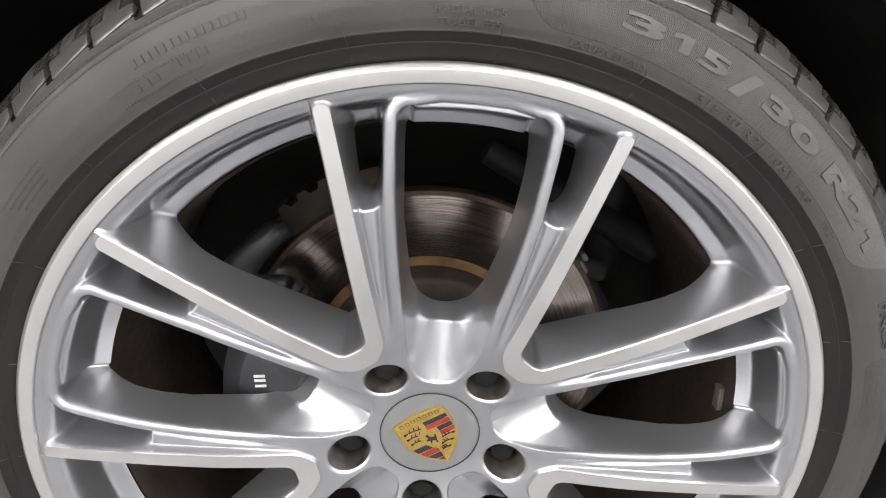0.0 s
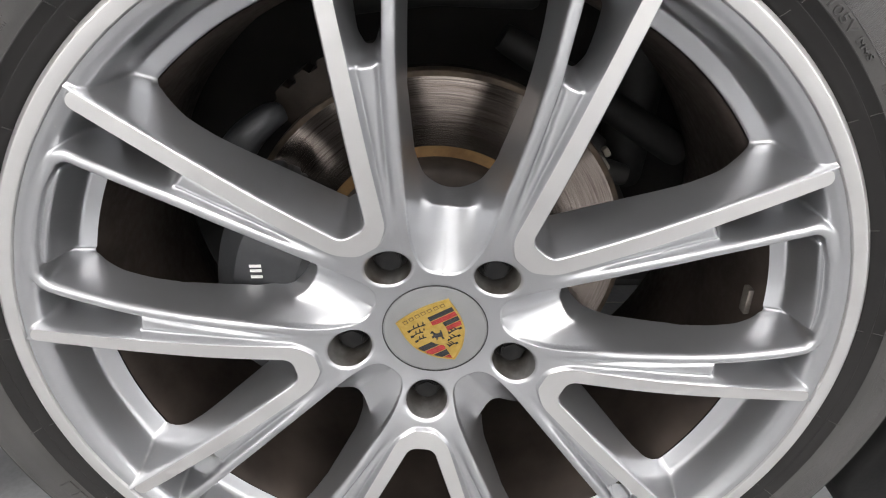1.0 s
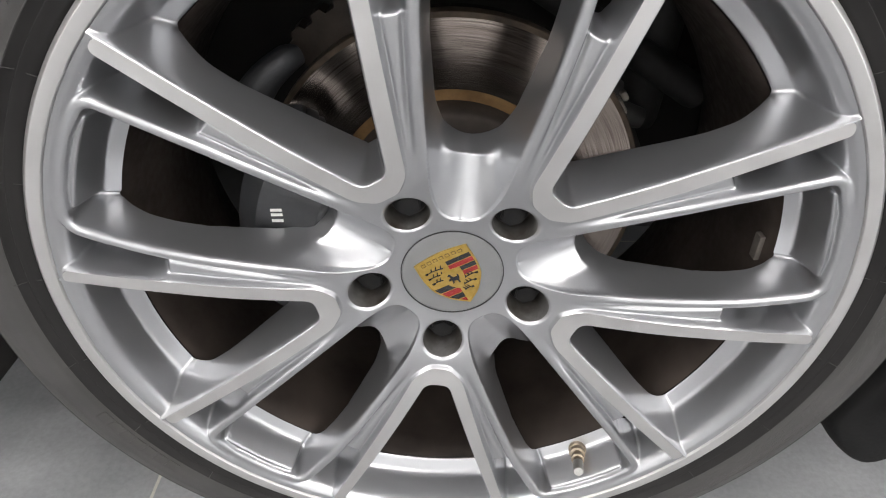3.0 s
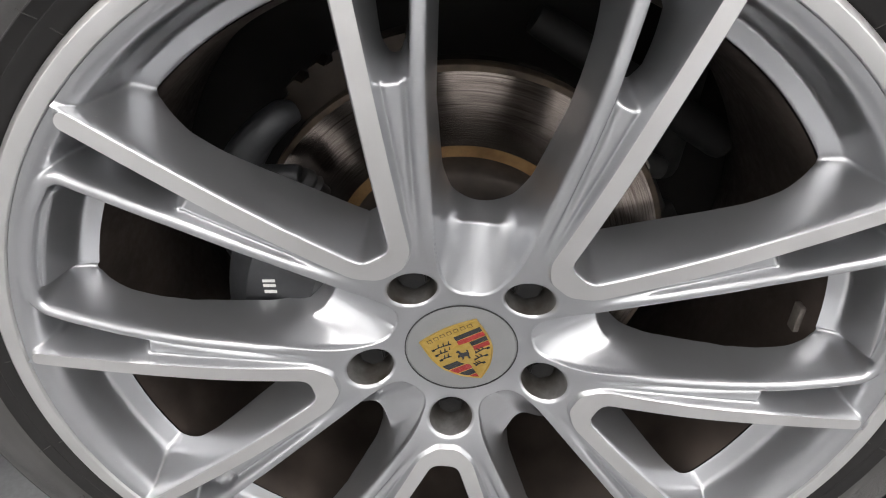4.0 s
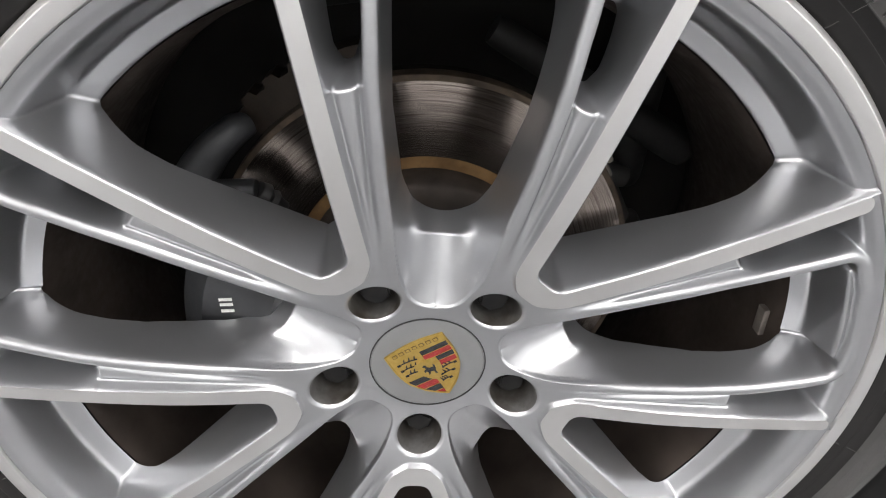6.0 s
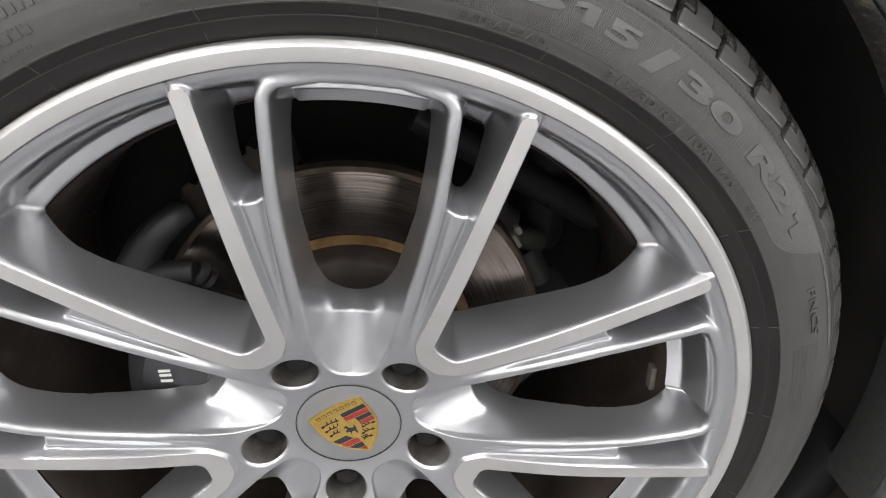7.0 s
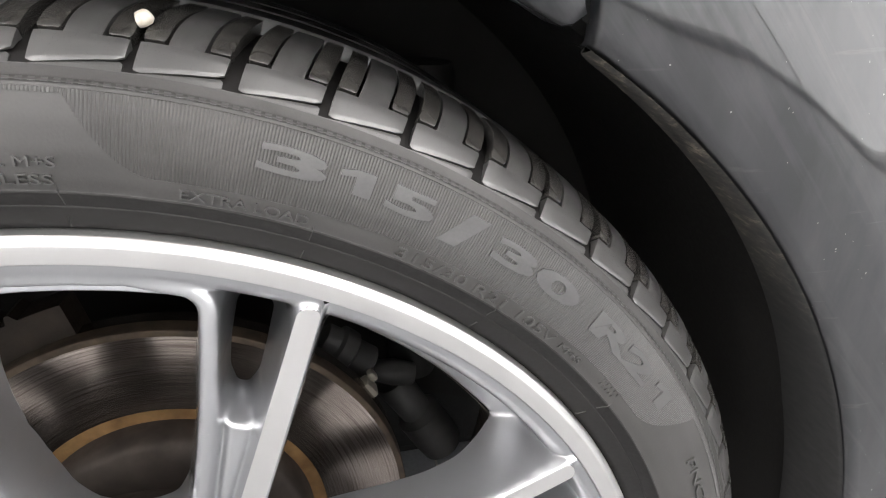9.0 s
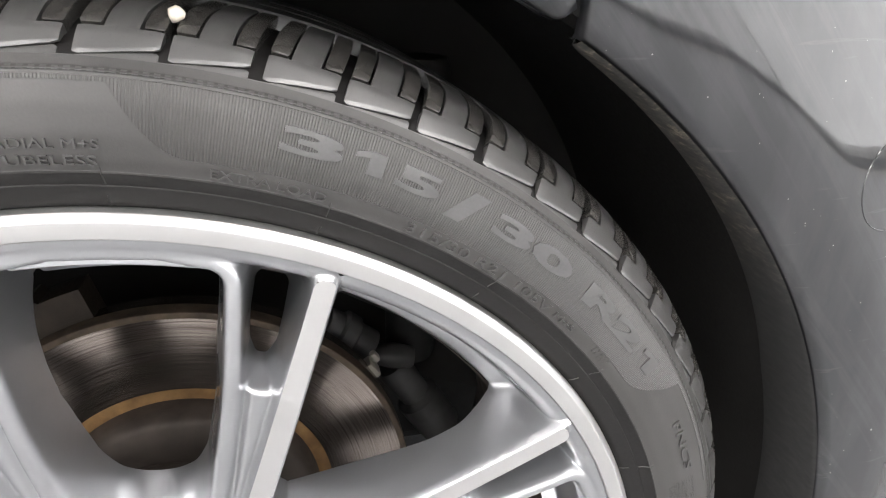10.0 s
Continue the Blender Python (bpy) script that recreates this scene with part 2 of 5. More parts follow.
def signed(p, poly):
    """Distance of the points to a closed outline, positive outside."""
    d = np.full(len(p), 1e9)
    inside = np.zeros(len(p), bool)
    for a, b in zip(poly, np.roll(poly, -1, 0)):
        e = b - a
        t = np.clip(((p - a) @ e) / max(e @ e, 1e-18), 0, 1)
        d = np.minimum(d, np.hypot(*(p - a - t[:, None] * e).T))
        cross = (a[1] > p[:, 1]) != (b[1] > p[:, 1])
        if a[1] != b[1]:
            inside ^= cross & (p[:, 0] < (b[0] - a[0]) * (p[:, 1] - a[1]) / (b[1] - a[1]) + a[0])
    return np.where(inside, -d, d)


def smin(a, b, k):
    h = np.clip(0.5 + 0.5 * (b - a) / k, 0, 1)
    return b * (1 - h) + a * h - k * h * (1 - h)


def spline(pts, per=8):
    pts = [np.array(p, float) for p in pts]
    q = [2 * pts[0] - pts[1]] + pts + [2 * pts[-1] - pts[-2]]
    out = []
    for i in range(1, len(q) - 2):
        for t in np.linspace(0, 1, per, endpoint=False):
            a, b, c, d = q[i - 1], q[i], q[i + 1], q[i + 2]
            out.append(0.5 * (2 * b + (c - a) * t + (2 * a - 5 * b + 4 * c - d) * t ** 2 + (3 * b - a - 3 * c + d) * t ** 3))
    out.append(pts[-1])
    return out


# outlines in millimetres; (s, w) run along and across the axis of a V-shaped opening
V_OPEN = round_corners([(103, -10.1), (103, 10.1), (300, 92.4), (300, -92.4)], [11, 11, 0, 0]) / 1000
V_LIP = round_corners([(87.5, -8), (87.5, 8), (97.5, 20), (254.6, 83.3), (259.0, 75.2), (240, 66.9), (240, -66.9), (259.0, -75.2), (254.6, -83.3), (97.5, -20)],
                      [12, 12, 25, 4.8, 4.4, 0, 0, 4.4, 4.8, 25]) / 1000
half_u = spline([(49.3, 0.01), (49.8, 6.5), (52.5, 12.2), (58, 17), (68, 21.3), (80, 24.8), (95, 27.5), (112, 30), (150, 35.3), (194, 40.8), (229, 43.4), (246, 44.2)])
right_u = [tuple(p) for p in half_u] + [tuple(p) for p in round_corners([(240, 44.0), (256.3, 44.6), (262, 0), (240, 0)], [0, 9, 0, 0])[1:-2]] + [(261.4, 20)]
U_OPEN = np.array(right_u + [(262, 0)] + [(a, -b) for a, b in reversed(right_u)]) / 1000

Y_LIP = smooth_table([0.08, 0.12, 0.16, 0.2, 0.24, 0.272], [0.0215, 0.0133, 0.0068, 0.0035, 0.0014, 0.0005], 0.03, 0.29, 0.012)
Y_BASE = smooth_table([0.03, 0.04, 0.05, 0.065, 0.08, 0.1, 0.13, 0.17, 0.21, 0.272],
                      [0.0375, 0.037, 0.0355, 0.031, 0.0255, 0.0205, 0.0165, 0.0125, 0.010, 0.009], 0.03, 0.29, 0.006)
Y_RIDGE = smooth_table([0.04, 0.05, 0.065, 0.08, 0.1, 0.13, 0.17, 0.21, 0.25, 0.272],
                       [0.0375, 0.0362, 0.0315, 0.0265, 0.0212, 0.0145, 0.0085, 0.0048, 0.0042, 0.0062], 0.03, 0.29, 0.006)
Y_RIM = smooth_table([0.2, 0.2405, 0.2440, 0.2462, 0.2560, 0.2578, 0.2632, 0.2648, 0.2690, 0.273],
                     [0.5, 0.070, 0.0500, 0.0462, 0.0400, 0.0375, 0.0115, 0.0080, 0.0042, 0.0028], 0.19, 0.29, 0.0007)
Y_TROUGH = smooth_table([0.03, 0.047, 0.0945, 0.2], [0.0365, 0.0368, 0.0505, 0.081], 0.02, 0.3, 0.002)
BACK = smooth_table([0.03, 0.09, 0.1, 0.12, 0.14, 0.16, 0.18, 0.2, 0.22, 0.235, 0.245, 0.26], [0.2, 0.080, 0.066, 0.058, 0.052, 0.046, 0.040, 0.035, 0.034, 0.040, 0.047, 0.052], 0.03, 0.29, 0.004)
U_HOLE = round_corners([(102, -10), (102, 10), (112, 19.5), (130, 27), (178, 35.2), (230, 39), (290, 40), (290, -40), (230, -39), (178, -35.2), (130, -27), (112, -19.5)],
                       [5, 5, 20, 40, 60, 60, 0, 0, 60, 60, 40, 20]) / 1000
SLOT_HOLE = round_corners([(1000 * r * math.cos(radians(a)), 1000 * r * math.sin(radians(a))) for r, a in
                           ((0.2075, 19.2), (0.2075, 20.6), (0.216, 21.9), (0.230, 22.6), (0.256, 23.0), (0.256, 19.2), (0.230, 18.7), (0.216, 18.5))],
                          [4, 4, 12, 20, 0, 0, 20, 12]) / 1000
E36 = (math.cos(radians(36)), math.sin(radians(36)))


def outline_table(step=0.0005):
    """Signed distances to the outlines of V, lip, U, U's hole and the slot, on a fine grid of (s, w)."""
    s, w = np.arange(0.026, 0.292, step), np.arange(0.0, 0.182, step)
    q = np.stack([v.ravel() for v in np.meshgrid(s, w, indexing="ij")], 1)
    ux = np.stack([q[:, 0] * E36[0] + q[:, 1] * E36[1], np.abs(-q[:, 0] * E36[1] + q[:, 1] * E36[0])], 1)
    d = np.stack([signed(q, V_OPEN), signed(q, V_LIP), signed(ux, U_OPEN), signed(ux, U_HOLE), signed(q, SLOT_HOLE)], 1)
    return s[0], step, d.reshape(len(s), len(w), 5)


TABLE = outline_table()


def distances(p):
    """Signed distances of points (s, w) to the outlines of V, lip, U, bolt bore, U's hole and slot."""
    s0, step, tab = TABLE
    s, w = p[:, 0], np.abs(p[:, 1])
    a, b = np.clip((s - s0) / step, 0, tab.shape[0] - 1.001), np.clip(w / step, 0, tab.shape[1] - 1.001)
    i, j = a.astype(int), b.astype(int)
    fa, fb = (a - i)[:, None], (b - j)[:, None]
    d = (tab[i, j] * (1 - fa) + tab[i + 1, j] * fa) * (1 - fb) + (tab[i, j + 1] * (1 - fa) + tab[i + 1, j + 1] * fa) * fb
    return np.stack([d[:, 0], d[:, 1], d[:, 2], np.hypot(s - 0.0645, w) - 0.0158, d[:, 3], d[:, 4]], 1)


def face_height(p, dist=None, window=None):
    """Depth of the wheel's face behind the rim's plane at points (s, w), with the distances that shape it."""
    s, w = p[:, 0], np.abs(p[:, 1])
    r = np.hypot(s, w)
    u, x = s * E36[0] + w * E36[1], np.abs(-s * E36[1] + w * E36[0])
    dv, dl, du, db, sh, sl = (distances(p) if dist is None else dist).T
    lip, ridge = Y_LIP(r), Y_RIDGE(r)
    window = dv < 0 if window is None else window
    # groove between lip and ridge
    base = Y_BASE(r)
    z = np.abs(du - 0.0042) / 0.0042
    crown = 0.0030 * np.clip((r - 0.045) / 0.04, 0.1, 1)
    bead = ridge + crown * (0.35 * z ** 2 + 0.65 * z ** 4)
    fade = np.clip((r - 0.088) / 0.05, 0, 1) * np.clip((0.205 - r) / 0.006, 0, 1)
    base = base + fade * (0.0024 * np.exp(-((du - 0.0100) / 0.0022) ** 2) + 0.0012 * np.exp(-((dl - 0.0022) / 0.0020) ** 2))
    y = smin(base, bead, 0.0016)
    wall = lip + 0.0012 + np.clip(dl, 0, None) * 2.6
    y = smin(y, wall, 0.0010 + 0.0030 * np.clip((r - 0.252) / 0.010, 0, 1))
    # past its end the groove falls into an egg-shaped slot through the spoke
    el, er, eg = np.clip(dl, 0, None), np.clip(du - 0.0078, 0, None), np.clip(r - 0.1990, 0, None)
    wl, wr, wg = 1 / (el ** 2 + 1e-7), 1 / (er ** 2 + 1e-7), 1 / (eg ** 2 + 1e-7)
    top_s = (wl * (lip + 0.0012) + wr * (ridge + crown * 0.608) + wg * Y_BASE(r)) / (wl + wr + wg)
    es = smin(smin(el, er, 0.002), eg, 0.003)
    es = np.clip(es, 0, None)
    ts = es / (es + np.clip(sl, 0, None) + 1e-9)
    y_slot = top_s + (BACK(r) + 0.0002 - top_s) * ts ** 1.15 + 5 * np.clip(-sl, 0, None)
    k = np.clip((r - 0.1975) / 0.006, 0, 1)
    k = k * k * (3 - 2 * k) * np.clip(er / 0.0012, 0, 1)
    y = (1 - k) * y + k * y_slot
    # trough and window inside the U
    e = np.clip(-du, 0, None)
    dh = np.clip(sh, 0, None)
    back = BACK(r)
    top = ridge + crown
    t = e / (e + dh + 1e-9)
    wall_u = top + (back + 0.0002 - top) * t + 5 * np.clip(-sh, 0, None)
    c = x / (x + e + 1e-9)
    trough = top + np.clip(Y_TROUGH(u) - top, 0.0002, None) * (1 - c ** 1.75)
    ue = 0.0945 + 0.0150 * (x / 0.028) ** 2
    drop = trough + 1.7 * np.clip(u - ue, 0, None)
    past = np.clip((u - ue) / 0.012, 0, 1)
    past = past * past * (3 - 2 * past)
    inner = (1 - past) * np.minimum(drop, np.maximum(wall_u, trough)) + past * smin(drop, wall_u, 0.003)
    inner = np.where(u > 0.13, wall_u, inner)
    run = np.clip((u - 0.066) / 0.056, 0, 1)
    run = run * run * (3 - 2 * run)
    side = (1 - run) * trough + run * np.where(sh > 0, wall_u, np.maximum(wall_u, trough))
    mid = np.clip(1.25 - (x / 0.019) ** 2, 0, 1)
    mid = mid * mid * (3 - 2 * mid)
    inner = np.where(u > 0.13, wall_u, mid * inner + (1 - mid) * side)
    y = np.where(du < 0, inner, y)
    # V-shaped window
    ev = np.clip(-dv, 0, None)
    yv = lip + np.where(ev < 0.0022, 0.0055 * (ev / 0.0022) ** 2, 0.0055 + (ev - 0.0022) * 5.0)
    y = np.where(window, yv, y)
    on_lip = (dv >= 0) & (dl <= 0)
    # the rim's inner wall, with a pad inside each U
    pad = 0.0052 / (1 + np.exp((x - 0.0368) / 0.0007)) * np.clip((0.2635 - r) / 0.005, 0, 1) * (du < 0.02)
    rim = Y_RIM(r + pad)
    low = np.minimum(y, rim)
    blended = smin(y, rim, np.clip(0.5 * (low - 0.006), 0.003, 0.016))
    y = blended
    rolled = np.clip((0.0022 - db) / 0.0022, 0, 1.5)
    y = y + 0.0016 * rolled ** 2
    return y, dict(dv=dv, dl=dl, du=du, db=db, r=r, lip=on_lip)


def split_at(verts, tris, field):
    """Splits the triangles along field = 0; returns the new mesh and field."""
    verts, field, tris = list(map(tuple, verts)), list(field), list(tris)
    cut, out = {}, []
    eps = 2e-5

    def point(i, j):
        key = (min(i, j), max(i, j))
        if key not in cut:
            t = field[i] / (field[i] - field[j])
            a, b = verts[i], verts[j]
            cut[key] = len(verts)
            verts.append((a[0] + (b[0] - a[0]) * t, a[1] + (b[1] - a[1]) * t))
            field.append(0.0)
        return cut[key]

    for k in range(len(field)):
        if abs(field[k]) < eps:
            field[k] = 0.0
    for t in tris:
        f = [field[i] for i in t]
        if max(f) <= 0 or min(f) >= 0:
            out.append(t)
            continue
        for k in range(3):
            a, b, c = t[k], t[(k + 1) % 3], t[(k + 2) % 3]
            fa, fb, fc = field[a], field[b], field[c]
            if fa * fb >= 0 and fa * fc >= 0 and fa == 0 and fb * fc < 0:
                m = point(b, c)
                out += [(a, b, m), (a, m, c)]
                break
            if fb * fc > 0 and fa * fb < 0:
                m, n = point(a, b), point(a, c)
                out += [(a, m, n), (m, b, c), (m, c, n)]
                break
    return np.array(verts), out


def wheel_face_piece():
    """One tenth of the wheel's face: triangles in the plane, their depths and which of them are which."""
    kinks = [0.2438, 0.2452, 0.2466, 0.2552, 0.2562, 0.2578, 0.2590, 0.2622, 0.2632, 0.2640, 0.2650, 0.2690]
    rows = np.unique(np.concatenate([np.arange(0.0379, 0.2735, 0.0009), kinks, np.array(kinks) - 0.0052]))
    rows = rows[np.concatenate([[True], np.diff(rows) > 0.00025])]
    cols = 132
    verts, tris = [], []
    for r in rows:
        for j in range(cols + 1):
            a = radians(36) * j / cols
            verts.append((r * math.cos(a), r * math.sin(a)))
    for i in range(len(rows) - 1):
        for j in range(cols):
            a, b, c, d = i * (cols + 1) + j, i * (cols + 1) + j + 1, (i + 1) * (cols + 1) + j, (i + 1) * (cols + 1) + j + 1
            tris += [(a, c, b), (b, c, d)] if (i + j) % 2 else [(a, c, d), (a, d, b)]
    verts = np.array(verts)
    dist = distances(verts)
    for key, level in ((0, 0), (1, 0), (2, 0), (3, 0), (0, -0.0008), (0, -0.0022), (0, -0.005), (0, -0.008), (2, 0.0007), (2, -0.0005), (2, -0.0012), (2, -0.0026), (2, -0.0045), (2, -0.007), (2, -0.010), (2, 0.0016), (2, 0.0068), (2, 0.0078), (2, 0.0090),
                       (2, 0.0084), (2, 0.0098), (2, 0.0115), (1, 0.0006), (1, 0.002), (1, 0.0036), (3, 0.001), (5, 0.0), (5, 0.0015), (5, 0.004)):
        old = len(verts)
        verts, tris = split_at(verts, tris, dist[:, key] - level)
        if len(verts) > old:
            dist = np.concatenate([dist, distances(verts[old:])])
    for level in range(5):
        s, w = verts[:, 0], verts[:, 1]
        u, x = s * E36[0] + w * E36[1], np.abs(-s * E36[1] + w * E36[0])
        field = (u - 0.0945 - 0.0150 * (x / 0.028) ** 2, x - 0.0352, x - 0.0368, x - 0.0384, u - 0.0945 - 0.0020 - 0.0150 * (x / 0.028) ** 2)[level]
        verts, tris = split_at(verts, tris, field)
    dist = distances(verts)
    y, f = face_height(verts, dist)
    yy = np.where(f["db"] < -1e-4, 1.0, y)
    verts, tris = split_at(verts, tris, np.clip(yy - BACK(f["r"]), -0.02, 0.02))
    y, f = face_height(verts)
    tris = np.array(tris)
    mid = verts[tris].mean(1)
    ym, fm = face_height(mid)
    keep = (ym < BACK(fm["r"])) & (fm["db"] > 0)
    return verts, tris[keep], y, {k: v[keep] for k, v in fm.items()}


def face_normals(pts, tris):
    n = np.zeros_like(pts)
    fn = np.cross(pts[tris[:, 1]] - pts[tris[:, 0]], pts[tris[:, 2]] - pts[tris[:, 0]])
    for k in range(3):
        np.add.at(n, tris[:, k], fn)
    return n / np.maximum(np.linalg.norm(n, axis=1), 1e-12)[:, None]


def soft_face(p, window, radius=0.0009):
    """Depth and normal of the face with its creases rounded over a small radius."""
    offs = [(0.0, 0.0)] + [(radius * math.cos(k * math.pi / 4), radius * math.sin(k * math.pi / 4)) for k in range(8)]
    ring = [(0.5 * x, 0.5 * z) for x, z in offs[2::2]]
    y, gs, gw, wsum = np.zeros(len(p)), np.zeros(len(p)), np.zeros(len(p)), 0.0
    for s, w in offs + ring:
        f = face_height(p + (s, w), None, window)[0]
        k = 1.0 if (s, w) == (0.0, 0.0) else 0.5 if math.hypot(s, w) > 0.8 * radius else 1.0
        y += k * f
        gs += k * f * s
        gw += k * f * w
        wsum += k * s * s
    total = 1.0 + 4.0 + 4.0
    n = np.stack([gw / wsum, -np.ones(len(p)), gs / wsum], 1)
    return y / total, n / np.linalg.norm(n, axis=1)[:, None]


def build_face(wheel):
    verts, tris, y, f = wheel_face_piece()
    y, nrm_paint = soft_face(verts, distances(verts)[:, 0] < 4e-5)
    lip = f["lip"] & (f["r"] < 0.2735)
    groups = {"hub": ~lip & (f["r"] < 0.078), "rim": ~lip & (f["r"] > 0.262),
              "spoke": ~lip & (f["r"] >= 0.078) & (f["r"] <= 0.262), "machined_edge": lip}
    # depth of the lip's own corner and of the wall beside it differ, so each group gets its own copy of the corner
    pieces = {}
    dd = distances(verts)
    for name, pick in groups.items():
        use = tris[pick]
        yy = y.copy()
        if name == "machined_edge":
            yy = Y_LIP(np.hypot(verts[:, 0], verts[:, 1]))
        else:
            edge = ((np.abs(dd[:, 1]) < 6e-5) & (dd[:, 0] > 0)) | (np.abs(dd[:, 0]) < 6e-5)
            yy[edge] = Y_LIP(np.hypot(verts[edge, 0], verts[edge, 1]))
        pieces[name] = (use, yy)
    base3 = lambda yy: np.stack([verts[:, 1], yy, verts[:, 0]], 1)
    nrm_lip = face_normals(base3(pieces["machined_edge"][1]), pieces["machined_edge"][0])
    for n in (nrm_paint, nrm_lip):
        at0 = np.abs(verts[:, 1]) < 1e-7
        n[at0, 0] = 0
        at36 = np.abs(-verts[:, 0] * E36[1] + verts[:, 1] * E36[0]) < 1e-7
        side = np.array([E36[0], 0, -E36[1]])
        n[at36] -= (n[at36] @ side)[:, None] * side
        n /= np.maximum(np.linalg.norm(n, axis=1), 1e-12)[:, None]

    def made(name, mirror):
        use, yy = pieces[name]
        idx, inv = np.unique(use, return_inverse=True)
        p = base3(yy)[idx].copy()
        n = (nrm_lip if name == "machined_edge" else nrm_paint)[idx].copy()
        t = inv.reshape(-1, 3)
        fn = np.cross(p[t[:, 1]] - p[t[:, 0]], p[t[:, 2]] - p[t[:, 0]])
        if fn[:, 1].mean() > 0:
            t = t[:, ::-1]
        if n[:, 1].mean() > 0:
            n = -n
        if mirror:
            p[:, 0] *= -1
            n[:, 0] *= -1
            t = t[:, ::-1]
        return p, t, n

    for name in ("hub", "rim"):
        P, T, N, at = [], [], [], 0
        for k in range(5):
            for mirror in (False, True):
                p, t, n = made(name, mirror)
                m = np.array(turn(36 + 72 * k).to_3x3())
                P.append(p @ m.T)
                N.append(n @ m.T)
                T.append(t + at)
                at += len(p)
        P, N, T = np.concatenate(P), np.concatenate(N), np.concatenate(T)
        _, keep, back = np.unique(np.round(P, 6), axis=0, return_index=True, return_inverse=True)
        T = back.reshape(-1)[T]
        T = T[(T[:, 0] != T[:, 1]) & (T[:, 1] != T[:, 2]) & (T[:, 0] != T[:, 2])]
        mesh_ob(name, P[keep], T.tolist(), SILVER, wheel, "", N[keep])
    for mirror in (False, True):
        sp = le = None
        for k in range(5):
            if sp is None:
                p, t, n = made("spoke", mirror)
                sp = ob = mesh_ob("spoke", p, t.tolist(), SILVER, wheel, "", n)
                p, t, n = made("machined_edge", mirror)
                le = lip_ob = mesh_ob("machined_edge", p, t.tolist(), MACHINED, ob, "bright machined aluminium edge", n)
            else:
                ob = new("spoke", sp.data)
                ob.parent = wheel
                lip_ob = new("machined_edge", le.data)
                lip_ob.parent = ob
                lip_ob["label"] = "bright machined aluminium edge"
            ob.matrix_basis = turn(36 + 72 * k)


def build_wheel():
    wheel = thing("alloy_wheel", "silver twin-spoke alloy wheel with machined edges and gold crest cap", "wheel")
    wheel.rotation_euler = (0, radians(PHI), 0)
    build_face(wheel)
    # flange: bright machined band round the wheel
    bm = lathe(rounded([(0.2722, 0.0042), (0.2730, 0.0034), (0.2736, 0.0010), (0.2812, -0.0002), (0.2842, 0.0026), (0.2846, 0.006), (0.2840, 0.012)], 0.0005, 3), n=360)
    part("rim_flange", bm, MACHINED, wheel, "bright machined rim flange", True, 50)
    # barrel behind the spokes
    bm = lathe([(0.2452, 0.0478), (0.2425, 0.055), (0.2405, 0.07), (0.238, 0.12), (0.240, 0.2), (0.262, 0.27), (0.272, 0.285), (0.276, 0.285), (0.266, 0.268), (0.248, 0.2), (0.248, 0.055)], n=180)
    part("barrel", bm, DUSTY, wheel, "dark inner barrel brown with brake dust", True, 60)
    # back faces close the hub towards the axle
    bm = lathe([(0.038, 0.0378), (0.038, 0.075), (0.062, 0.085), (0.090, 0.085), (0.097, 0.069)], n=120)
    part("hub_back", bm, DUSTY, wheel, "", True)
    return wheel


